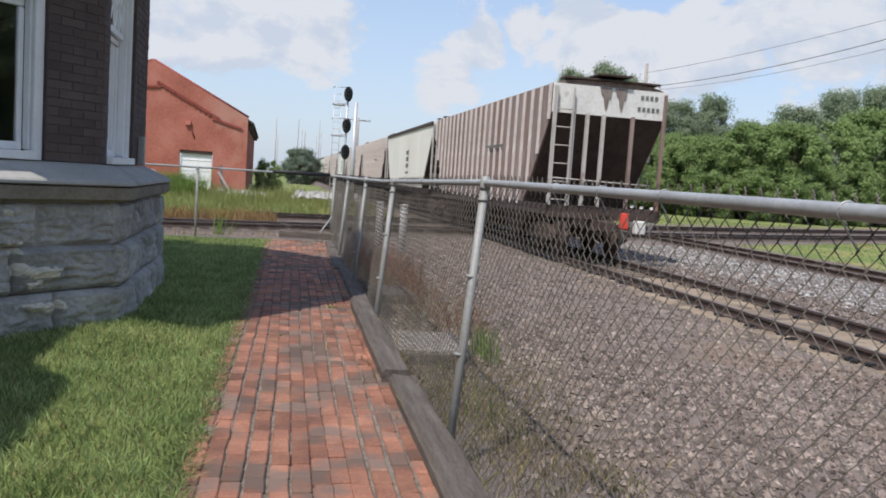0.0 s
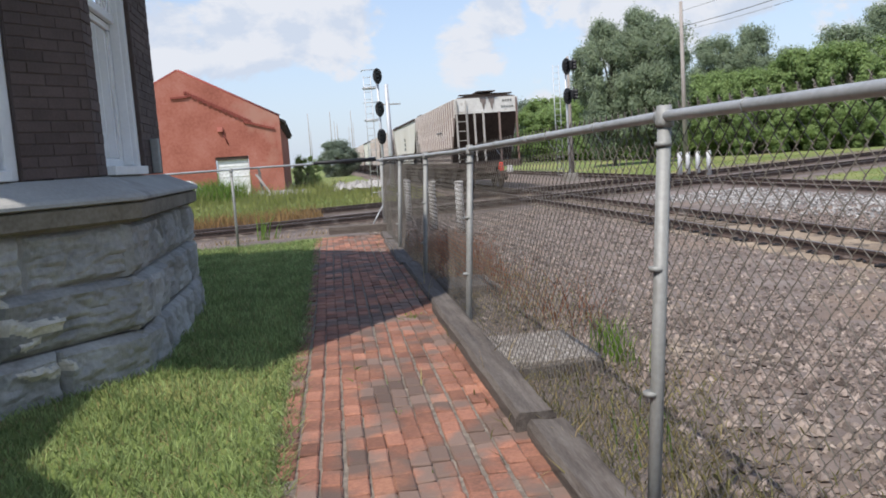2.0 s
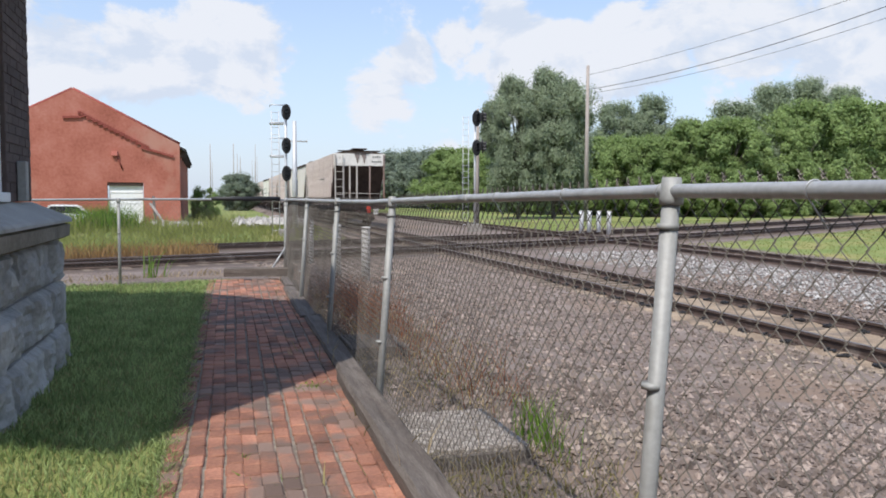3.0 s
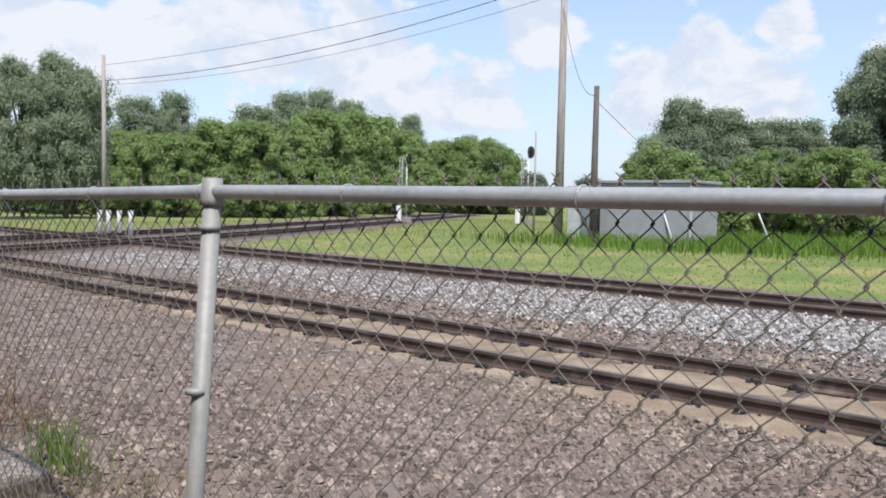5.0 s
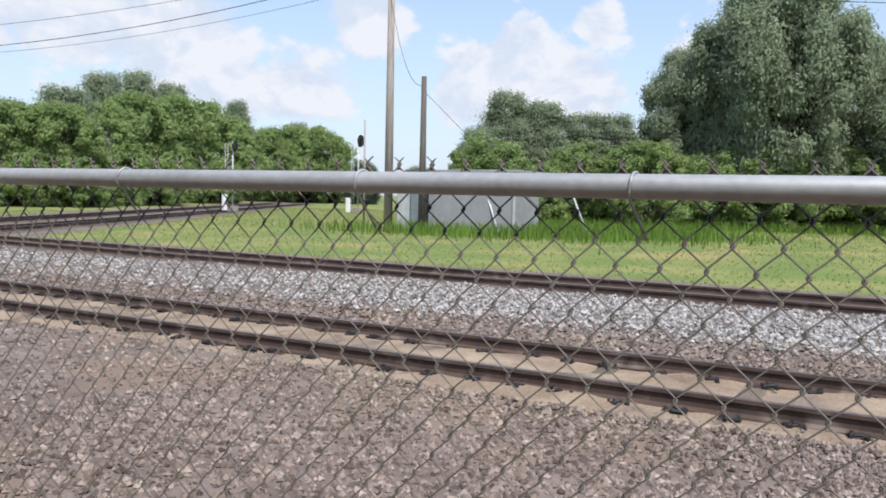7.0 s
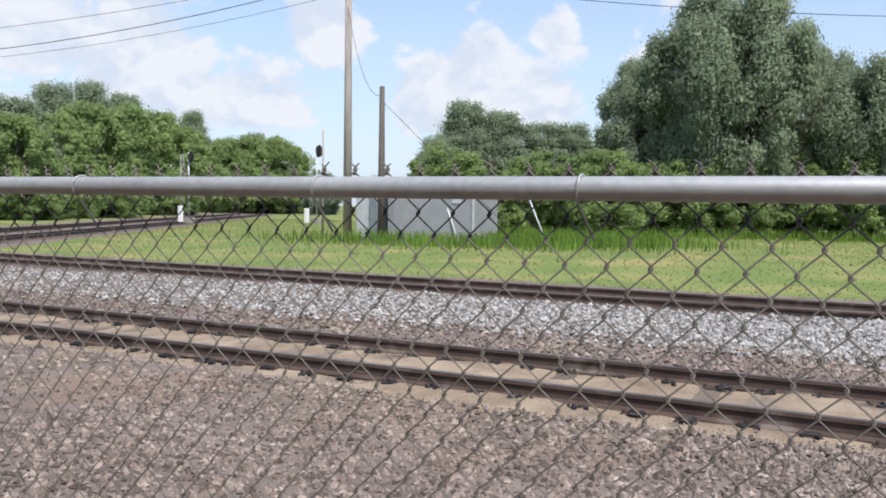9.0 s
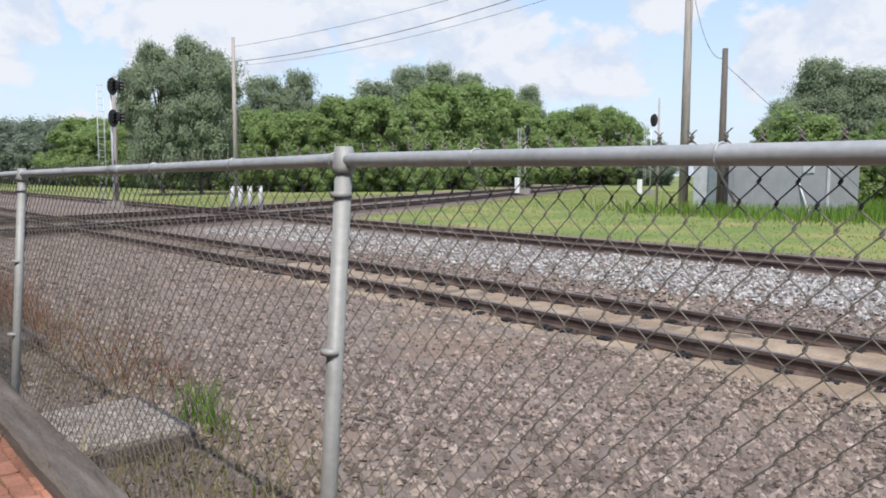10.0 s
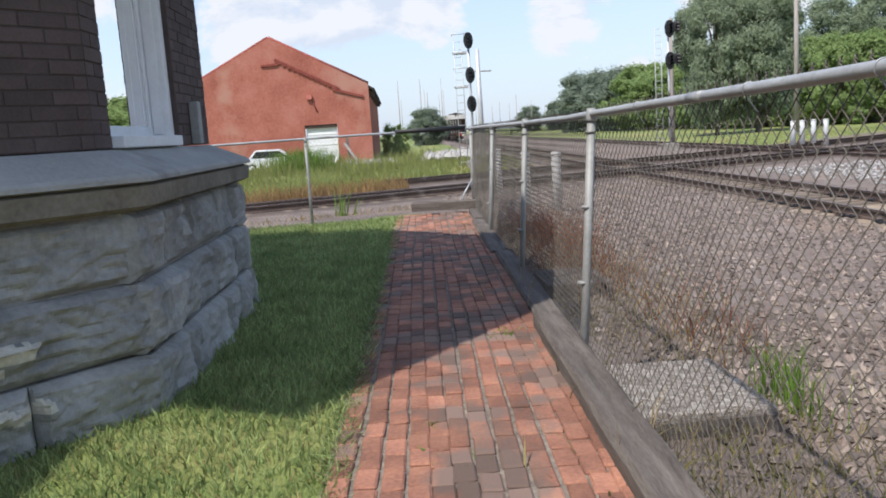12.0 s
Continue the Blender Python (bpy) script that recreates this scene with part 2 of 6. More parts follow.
M_DARKPOLE = material("dark_pole_wood", [(0.07, 0.058, 0.05), (0.15, 0.13, 0.115)], scale=2, rough=0.95, fine=20, stretch=(5, 5, 0.5), bump=0.6)
M_CONCRETE = material("pitted_concrete", [(0.2, 0.182, 0.16), (0.34, 0.315, 0.28)], scale=7, rough=0.95, fine=70, bump=0.6, spots=((0.22, 0.2, 0.17), 6, 0.6))
M_LID = material("exposed_gravel_lid", [(0.13, 0.105, 0.085), (0.28, 0.24, 0.2), (0.5, 0.455, 0.39)], scale=30, rough=0.95, fine=120, bump=0.9, contrast=0.17)
M_SAND = material("tan_track_sand", [(0.15, 0.108, 0.074), (0.26, 0.198, 0.138), (0.37, 0.295, 0.21)], scale=1.6, rough=1.0, fine=34, bump=1.0, spots=((0.09, 0.07, 0.058), 1.3, 0.58), place=True)
M_SHED = material("grey_metal_cabin", [(0.25, 0.255, 0.265), (0.33, 0.335, 0.345)], scale=1.5, rough=0.6, metal=0.1, fine=10, bump=0.05)
M_CAR_TAN = material("weathered_tan_paint", [(0.13, 0.086, 0.07), (0.225, 0.165, 0.142), (0.33, 0.262, 0.23)], scale=0.9, rough=0.85, fine=9, stretch=(1, 1, 0.22), spots=((0.2, 0.12, 0.09), 1.1, 0.56), bump=0.2)
M_CAR_PINK = material("faded_rose_paint", [(0.15, 0.09, 0.075), (0.25, 0.175, 0.15), (0.34, 0.26, 0.23)], scale=0.9, rough=0.85, fine=9, stretch=(1, 1, 0.22), spots=((0.22, 0.12, 0.09), 1.1, 0.57), bump=0.2)
M_CAR_CREAM = material("cream_paint", [(0.66, 0.63, 0.54), (0.77, 0.75, 0.67)], scale=0.7, rough=0.7, fine=9, stretch=(1, 1, 0.22), spots=((0.36, 0.28, 0.2), 0.9, 0.66), bump=0.12)
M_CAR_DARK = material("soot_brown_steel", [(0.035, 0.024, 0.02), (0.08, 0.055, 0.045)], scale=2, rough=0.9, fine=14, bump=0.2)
M_CAR_RIB = material("chalky_rib_paint", [(0.44, 0.38, 0.34), (0.64, 0.59, 0.54)], scale=1.5, rough=0.85, fine=12, stretch=(1, 1, 0.3), spots=((0.25, 0.16, 0.13), 1.5, 0.58))
M_CAR_POST = material("grimy_post_paint", [(0.32, 0.29, 0.26), (0.48, 0.45, 0.41)], scale=2, rough=0.85, fine=14, spots=((0.22, 0.16, 0.13), 2, 0.58))
M_STREAK = material("grey_brown_streak", [(0.14, 0.11, 0.095), (0.26, 0.22, 0.2)], scale=3, rough=0.95, fine=14)
M_CAR_WHITE = material("grimy_white_paint", [(0.5, 0.48, 0.44), (0.7, 0.69, 0.65)], scale=1.5, rough=0.8, fine=14, spots=((0.28, 0.22, 0.17), 1.5, 0.6))
M_RED = material("red_marker", [(0.55, 0.05, 0.03), (0.68, 0.08, 0.05)], scale=4, rough=0.5, fine=20, bump=0)
M_MARK = material("dark_lettering", [(0.1, 0.11, 0.1), (0.16, 0.17, 0.16)], scale=4, rough=0.8, fine=20, bump=0)
M_LAWN = leafy("lawn_blade", (0.13, 0.195, 0.065), (0.41, 0.48, 0.21), 0.5, 2.6)
M_DRYGRASS = leafy("dry_weed", (0.24, 0.17, 0.085), (0.48, 0.38, 0.21), 0.4)
M_REDWEED = leafy("red_weed", (0.16, 0.06, 0.04), (0.34, 0.15, 0.08), 0.4)
M_WEED = leafy("green_weed", (0.08, 0.16, 0.03), (0.24, 0.36, 0.07), 0.4)
M_VERGE = leafy("mixed_verge_weed", (0.13, 0.14, 0.05), (0.4, 0.33, 0.16), 0.5, 3.0)
M_FIELD = leafy("field_grass", (0.19, 0.225, 0.066), (0.33, 0.335, 0.12), 0.15)
M_ORANGE = leafy("orange_weed", (0.24, 0.14, 0.06), (0.42, 0.28, 0.12), 0.35)
# tree and far leaf colours hold extra blue and grey as distance haze
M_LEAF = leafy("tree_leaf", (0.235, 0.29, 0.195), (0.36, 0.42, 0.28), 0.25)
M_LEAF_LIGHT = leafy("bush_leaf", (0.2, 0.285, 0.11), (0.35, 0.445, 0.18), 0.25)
M_LEAF_HAZE = leafy("haze_tinted_leaf", (0.19, 0.24, 0.19), (0.29, 0.34, 0.25), 0.2)
M_BARK = material("bark", [(0.06, 0.05, 0.04), (0.13, 0.11, 0.09)], scale=3, rough=1.0, fine=20, stretch=(4, 4, 0.7), bump=0.8)
M_BALLAST = material("brown_ballast_stone", [(0.095, 0.072, 0.059), (0.19, 0.15, 0.126), (0.29, 0.242, 0.207)], scale=5, rough=0.95, fine=60, spots=((0.235, 0.192, 0.15), 0.45, 0.56), vary=0.62, rand="island", bump=0.4)
M_GRAVEL = material("white_gravel_stone", [(0.17, 0.163, 0.152), (0.39, 0.377, 0.358)], scale=5, rough=0.9, fine=60, vary=0.55, rand="island", bump=0.3)
M_CARPAINT = material("white_car_paint", [(0.72, 0.72, 0.72), (0.8, 0.8, 0.8)], scale=2, rough=0.25, fine=10, bump=0)
# plaster colour lowered to carry the dimness of the room
M_INSIDE = material("shade_darkened_plaster", [(0.16, 0.15, 0.14), (0.22, 0.21, 0.19)], scale=2, rough=0.9, fine=20, bump=0.05)
M_FLOORWOOD = material("dark_floor_boards", [(0.08, 0.055, 0.035), (0.14, 0.1, 0.07)], scale=3, rough=0.6, fine=20)
M_RUBBLE = material("pale_rubble", [(0.3, 0.285, 0.26), (0.42, 0.4, 0.375)], scale=3, rough=0.95, fine=20, vary=0.2, rand="island")

M_GLASS = bpy.data.materials.new("window_glass")
M_GLASS.use_nodes = True
_g = M_GLASS.node_tree.nodes["Principled BSDF"]
_g.inputs["Transmission Weight"].default_value = 1.0
_g.inputs["Roughness"].default_value = 0.01
_g.inputs["IOR"].default_value = 1.45
_g.inputs["Base Color"].default_value = (0.93, 0.96, 0.95, 1)


# ---------- building tools ----------
def part(name, bm, mat, parent=None, label="", smooth=False):
    me = bpy.data.meshes.new(name)
    if smooth:
        for f in bm.faces:
            f.smooth = True
    bm.to_mesh(me)
    bm.free()
    me.materials.append(mat)
    ob = new(name, me)
    if parent is not None:
        ob.parent = parent
    return tagged(ob, label)


def thing(name, label, category, group="", kind="", at=None):
    ob = new(name)
    ob.empty_display_size = 0.2
    if at is not None:
        ob.matrix_world = at
    return tagged(ob, label, category, group, kind)


def sheet(name, verts, faces, mat, parent=None, label=""):
    me = bpy.data.meshes.new(name)
    me.from_pydata(verts, [], faces)
    me.materials.append(mat)
    ob = new(name, me)
    if parent is not None:
        ob.parent = parent
    return tagged(ob, label)


def block(bm, size, m=None, bevel=0.0, jitter=0.0):
    """A bevelled box of that size, centred on the pose m."""
    r = bmesh.ops.create_cube(bm, size=1.0, matrix=(m or Matrix()) @ Matrix.Diagonal((*size, 1)))
    vs = r["verts"]
    if bevel:
        es = list({e for v in vs for e in v.link_edges})
        b = bmesh.ops.bevel(bm, geom=es, offset=bevel, segments=1, affect="EDGES")
        vs = b["verts"]
    if jitter:
        for v in vs:
            v.co += Vector((random.uniform(-1, 1), random.uniform(-1, 1), random.uniform(-1, 1))) * jitter
    return vs


def tube(bm, points, radius, sides=8, caps=True):
    """A round bar along points; radius: one number or one for each point."""
    pts = [Vector(p) for p in points]
    rs = radius if isinstance(radius, (list, tuple)) else [radius] * len(pts)
    rings = []
    for i, p in enumerate(pts):
        d = (pts[min(i + 1, len(pts) - 1)] - pts[max(i - 1, 0)]).normalized()
        q = d.to_track_quat("Z", "Y")
        rings.append([bm.verts.new(p + q @ Vector((math.cos(a) * rs[i], math.sin(a) * rs[i], 0))) for a in (2 * math.pi * k / sides for k in range(sides))])
    for a, b in zip(rings, rings[1:]):
        for k in range(sides):
            bm.faces.new((a[k], a[(k + 1) % sides], b[(k + 1) % sides], b[k]))
    if caps:
        bm.faces.new(list(reversed(rings[0])))
        bm.faces.new(rings[-1])


def prism(bm, outline, lo, hi, axis="z"):
    """The outline (2D points, counter-clockwise) drawn out between lo and hi along an axis."""
    def put(p, h):
        return {"z": (p[0], p[1], h), "y": (p[0], h, p[1]), "x": (h, p[0], p[1])}[axis]
    a = [bm.verts.new(put(p, lo)) for p in outline]
    b = [bm.verts.new(put(p, hi)) for p in outline]
    k = len(outline)
    for i in range(k):
        bm.faces.new((a[i], a[(i + 1) % k], b[(i + 1) % k], b[i]))
    bm.faces.new(list(reversed(a)))
    bm.faces.new(b)
    bmesh.ops.recalc_face_normals(bm, faces=bm.faces[:])


def boxed(name, size, m, mat, parent=None, label="", bevel=0.006, jitter=0.0):
    bm = bmesh.new()
    block(bm, size, m, bevel, jitter)
    return part(name, bm, mat, parent, label)


def rod(name, points, radius, mat, parent=None, label="", sides=8):
    bm = bmesh.new()
    tube(bm, points, radius, sides)
    return part(name, bm, mat, parent, label, smooth=True)


# ---------- ground ----------
RAIL_Z = -0.55
FX = 1.655                      # the fence's line
CORNER = (1.78, 14.8)


def smooth(a, b, v):
    u = min(1.0, max(0.0, (v - a) / (b - a)))
    return u * u * (3 - 2 * u)


def cross_y(x):
    """The crossing line's middle."""
    return 27.1 + 0.36 * x + (0.0042 * max(0, x - 6) ** 2 if x < 34 else 0.0042 * 28 ** 2 + 0.235 * (x - 34))


def main_x(y):
    return 8.78 + 0.0185 * y


def side_x(y):
    return 16.75 + 0.03 * y


def ground_z(x, y):
    fall = 0.33 * smooth(1.5, 1.7, x) + 0.67 * smooth(1.9, 6.2, x)
    north = smooth(14.6 + 0.3 * min(x, 1.6), 21.0 + 0.3 * min(x, 1.6), y)
    z = -0.72 * max(fall, north)
    # shoulders of the tracks
    for d in (abs(x - main_x(y)), abs(x - side_x(y))):
        z = max(z, -0.72 + 0.02 * smooth(2.6, 1.3, d))
    beyond = y - cross_y(x)
    clear = smooth(2.2, 6.0, min(abs(beyond), abs(beyond - 5.9)))
    if x > 20:
        z += (0.16 * smooth(20, 30, x) + 0.12 * smooth(35, 90, x)) * clear
    if x < 7 and y > 34:
        z += 0.25 * smooth(34, 44, y) * clear
    if abs(x - main_x(y)) < 1.3:
        z -= 0.045
    z += 0.03 * noise.noise(Vector((x * 0.35, y * 0.35, 0))) * (1 if z < -0.2 else 0.3)
    return z


def axis_steps(marks):
    out = []
    for a, b, s in marks:
        out += list(np.arange(a, b, s))
    return out + [marks[-1][1]]


gx = axis_steps([(-900, -100, 80), (-100, -20, 8), (-20, -4, 1.2), (-4, 1.2, 0.4), (1.2, 2.4, 0.1), (2.4, 22, 0.4), (22, 60, 1.6), (60, 160, 10), (160, 1500, 120)])
gy = axis_steps([(-900, -100, 80), (-100, -12, 8), (-12, 0, 1.2), (0, 40, 0.4), (40, 75, 1.4), (75, 200, 8), (200, 1500, 100)])
gverts = [(x, y, ground_z(x, y)) for y in gy for x in gx]
W = len(gx)
gfaces = [(j * W + i, j * W + i + 1, (j + 1) * W + i + 1, (j + 1) * W + i) for j in range(len(gy) - 1) for i in range(W - 1)]


def greenness(x, y):
    """How far the ground is under grass, 0 to 1."""
    if x < 0.9 and y < 14.4 + 0.3 * x:
        return 1.0
    beyond = y - cross_y(x)
    g = 0.0
    if beyond > 3.0 and x < 6.2 + 0.0185 * y - 1.4:
        g = smooth(3.0, 7.0, beyond)
    if x > side_x(y) + 2.0 and beyond < -2.5:
        g = max(g, smooth(side_x(y) + 2.0, side_x(y) + 4.0, x) * smooth(-2.5, -5, beyond))
    if x > side_x(y) + 2.5 and beyond > 9:
        g = max(g, smooth(9, 12, beyond))
    if x < -2 and beyond < -3 and y > 14:
        g = 0.3
    if y < -3 or x < -30 or y > 300:
        g = 1.0
    return g


def ground_material():
    m = material("trackside_ground", [(0.10, 0.075, 0.062), (0.175, 0.138, 0.116), (0.24, 0.202, 0.176)], scale=1.3, rough=1.0, fine=45, bump=1.0, spots=((0.2, 0.145, 0.108), 0.5, 0.55))
    n, l = m.node_tree.nodes, m.node_tree.links
    b = n["Principled BSDF"]
    soil = b.inputs["Base Color"].links[0].from_socket
    at = n.new("ShaderNodeAttribute")
    at.attribute_name = "green"
    co = n.new("ShaderNodeTexCoord")
    n1 = n.new("ShaderNodeTexNoise")
    n1.inputs["Scale"].default_value, n1.inputs["Detail"].default_value = 0.35, 8
    n2 = n.new("ShaderNodeTexNoise")
    n2.inputs["Scale"].default_value, n2.inputs["Detail"].default_value = 9, 6
    l.new(co.outputs["Object"], n1.inputs["Vector"])
    l.new(co.outputs["Object"], n2.inputs["Vector"])
    ramp = n.new("ShaderNodeValToRGB")
    e = ramp.color_ramp.elements
    e.new(0.5)
    e[0].position, e[0].color = 0.36, (0.27, 0.24, 0.09, 1)
    e[1].position, e[1].color = 0.46, (0.19, 0.22, 0.065, 1)
    e[2].position, e[2].color = 0.62, (0.13, 0.185, 0.045, 1)
    l.new(n1.outputs["Fac"], ramp.inputs[0])
    rough = n.new("ShaderNodeMath")
    rough.operation = "MULTIPLY_ADD"
    l.new(n2.outputs["Fac"], rough.inputs[0])
    rough.inputs[1].default_value = 0.9
    rough.inputs[2].default_value = -0.45
    s = n.new("ShaderNodeMath")
    l.new(at.outputs["Fac"], s.inputs[0])
    l.new(rough.outputs[0], s.inputs[1])
    mr = n.new("ShaderNodeMapRange")
    mr.inputs["From Min"].default_value, mr.inputs["From Max"].default_value = 0.4, 0.6
    l.new(s.outputs[0], mr.inputs["Value"])
    mx = n.new("ShaderNodeMixRGB")
    l.new(mr.outputs[0], mx.inputs[0])
    l.new(soil, mx.inputs[1])
    l.new(ramp.outputs[0], mx.inputs[2])
    oil = n.new("ShaderNodeAttribute")
    oil.attribute_name = "oil"
    om = n.new("ShaderNodeMath")
    l.new(oil.outputs["Fac"], om.inputs[0])
    l.new(rough.outputs[0], om.inputs[1])
    orr = n.new("ShaderNodeMapRange")
    orr.inputs["From Min"].default_value, orr.inputs["From Max"].default_value = 0.3, 0.8
    orr.inputs["To Max"].default_value = 0.8
    l.new(om.outputs[0], orr.inputs["Value"])
    omx = n.new("ShaderNodeMixRGB")
    omx.inputs[2].default_value = (0.075, 0.056, 0.047, 1)
    l.new(orr.outputs[0], omx.inputs[0])
    l.new(mx.outputs[0], omx.inputs[1])
    mx = omx
    sand = n.new("ShaderNodeAttribute")
    sand.attribute_name = "sand"
    ss = n.new("ShaderNodeMath")
    l.new(sand.outputs["Fac"], ss.inputs[0])
    l.new(rough.outputs[0], ss.inputs[1])
    sm = n.new("ShaderNodeMapRange")
    sm.inputs["From Min"].default_value, sm.inputs["From Max"].default_value = 0.35, 0.7
    sm.inputs["To Max"].default_value = 0.7
    l.new(ss.outputs[0], sm.inputs["Value"])
    mx2 = n.new("ShaderNodeMixRGB")
    mx2.inputs[2].default_value = (0.25, 0.2, 0.155, 1)
    l.new(sm.outputs[0], mx2.inputs[0])
    l.new(mx.outputs[0], mx2.inputs[1])
    l.new(mx2.outputs[0], b.inputs["Base Color"])
    return m


ground = sheet("ground", gverts, gfaces, ground_material())
attr = ground.data.attributes.new("green", "FLOAT", "POINT")
attr.data.foreach_set("value", [greenness(x, y) for y in gy for x in gx])
attr = ground.data.attributes.new("oil", "FLOAT", "POINT")
attr.data.foreach_set("value", [max(smooth(3.0, 1.2, abs(y - cross_y(x))), smooth(2.6, 1.2, abs(y - cross_y(x) - 5.9)) if x > 0 else 0, 0.75 * smooth(2.4, 1.2, abs(x - main_x(y))) * smooth(14, 24, y), 0.7 * smooth(2.0, 1.0, abs(x - side_x(y)))) for y in gy for x in gx])
attr = ground.data.attributes.new("sand", "FLOAT", "POINT")
attr.data.foreach_set("value", [smooth(1.7, 0.9, abs(x - main_x(y))) * smooth(30, 12, y) for y in gy for x in gx])
ground.data.polygons.foreach_set("use_smooth", [True] * len(gfaces))
tagged(ground, "brown stony trackside ground with lawn and rough grass", "ground", kind="structure")


# ---------- tracks ----------
RAIL_SHAPE = [(-0.07, -0.17), (0.07, -0.17), (0.07, -0.155), (0.012, -0.13), (0.012, -0.045), (0.036, -0.035), (0.036, 0.0), (-0.036, 0.0), (-0.036, -0.035), (-0.012, -0.045), (-0.012, -0.13), (-0.07, -0.155)]


def rail(name, line, parent):
    """One rail along the points of line (its head's middle)."""
    vs, fs = [], []
    k = len(RAIL_SHAPE)
    for i, p in enumerate(line):
        a, b = Vector(line[max(i - 1, 0)]), Vector(line[min(i + 1, len(line) - 1)])
        d = (b - a).normalized()
        side = Vector((d.y, -d.x, 0)).normalized()
        for u, z in RAIL_SHAPE:
            vs.append(tuple(Vector(p) + side * u + Vector((0, 0, z))))
    for i in range(len(line) - 1):
        for j in range(k):
            fs.append((i * k + j, i * k + (j + 1) % k, (i + 1) * k + (j + 1) % k, (i + 1) * k + j))
    ob = sheet(name, vs, fs, M_RUST, parent)
    ob.data.materials.append(M_RAILTOP)
    idx = [1 if f % k == 6 else 0 for f in range(len(fs))]
    ob.data.polygons.foreach_set("material_index", idx)
    return ob


def track(name, middle, label, tie_stretch, guard=False, plates=False):
    """Two rails and their ties along a list of points; ties within tie_stretch are pieces of their own."""
    top = thing(name, label, "railway track", "tracks", "structure")
    mids = [Vector((x, y, z)) for x, y, z in middle]
    sides = []
    for i in range(len(mids)):
        d = (mids[min(i + 1, len(mids) - 1)] - mids[max(i - 1, 0)]).normalized()
        sides.append(Vector((d.y, -d.x, 0)))
    offs = [-0.755, 0.755] + ([-0.56, 0.56] if guard else [])
    for o in offs:
        rail("rail", [tuple(p + s * o) for p, s in zip(mids, sides)], top)
    # ties
    bm = bmesh.new()
    block(bm, (2.6, 0.23, 0.17), Matrix(), 0.015, 0.006)
    me = bpy.data.meshes.new("tie")
    bm.to_mesh(me)
    bm.free()
    me.materials.append(M_TIE)
    bm = bmesh.new()
    block(bm, (0.3, 0.19, 0.02), Matrix(), 0.004)
    for u in (-0.1, 0.1):
        for v in (-0.06, 0.06):
            block(bm, (0.03, 0.03, 0.05), pose(u, v, 0.025), 0.006)
    pm = bpy.data.meshes.new("tie_plate")
    bm.to_mesh(pm)
    bm.free()
    pm.materials.append(M_CAR_DARK)
    bm = bmesh.new()
    block(bm, (0.1, 0.04, 0.05), Matrix(), 0.009, 0.01)
    block(bm, (0.05, 0.14, 0.035), pose(-0.035, 0.03, -0.01, 0, 8, 20), 0.008, 0.012)
    block(bm, (0.04, 0.04, 0.045), pose(0.04, 0.11, -0.01, 12, 0, 50), 0.008, 0.01)
    am = bpy.data.meshes.new("rail_anchor")
    bm.to_mesh(am)
    bm.free()
    am.materials.append(M_BLACK)
    rest = bmesh.new()
    carry, count = 0.0, 0
    for a, b in zip(mids, mids[1:]):
        length = (b - a).length
        d = (b - a).normalized()
        s = carry
        while s < length:
            p = a + d * s
            turn = math.atan2(d.y, d.x) - math.pi / 2 + random.uniform(-0.02, 0.02)
            m = Matrix.Translation(p + Vector((random.uniform(-0.06, 0.06), 0, -0.17 - 0.085 - random.uniform(0, 0.015)))) @ Matrix.Rotation(turn, 4, "Z")
            if tie_stretch[0] < p.y < tie_stretch[1] and tie_stretch[2] < p.x < tie_stretch[3] and count < 120:
                ob = new("tie", me)
                ob.parent = top
                ob.matrix_basis = m
                count += 1
                if plates and p.y < 20:
                    for o in (-0.755, 0.755):
                        pl = new("tie_plate", pm)
                        pl.parent = ob
                        pl.matrix_basis = pose(o, 0, 0.092)
                        an = new("rail_anchor", am)
                        an.parent = ob
                        an.matrix_basis = pose(o - 0.13 + random.uniform(-0.02, 0.02), random.uniform(-0.13, 0.13), 0.12, random.uniform(-10, 10), random.uniform(-10, 10), random.choice((0, 180)) + random.uniform(-25, 25))
            elif (p - Vector((5, 15, 0))).length < 90:
                block(rest, (2.6, 0.23, 0.17), m)
            s += 0.52
        carry = s - length
    if rest.verts:
        ob = part("ties", rest, M_TIE, top)
        tagged(ob, kind="stuff")
    else:
        rest.free()
    return top


def line_y(fx, y0, y1, step):
    return [(fx(y), y, RAIL_Z) for y in np.arange(y0, y1, step)]


track("track_main", line_y(main_x, -60, 420, 6), "rusty main track with sand and brown ballast to its rail heads", (0, 26, -99, 99), plates=True)
track("track_side", line_y(side_x, -60, 420, 6), "rusty second track on dark ties beside white gravel", (0, 26, -99, 99))
track("track_crossing", [(x, cross_y(x), RAIL_Z + 0.015) for x in np.arange(-60, 110, 4.0)], "old crossing track running over the main track at a diamond", (0, 60, -6, 14), guard=True)
track("track_crossing_far", [(x, cross_y(x) + 5.9, RAIL_Z + 0.005) for x in np.arange(0.5, 110, 3.5)], "rusty crossing track half lost in weeds", (0, 60, 0.5, 14))


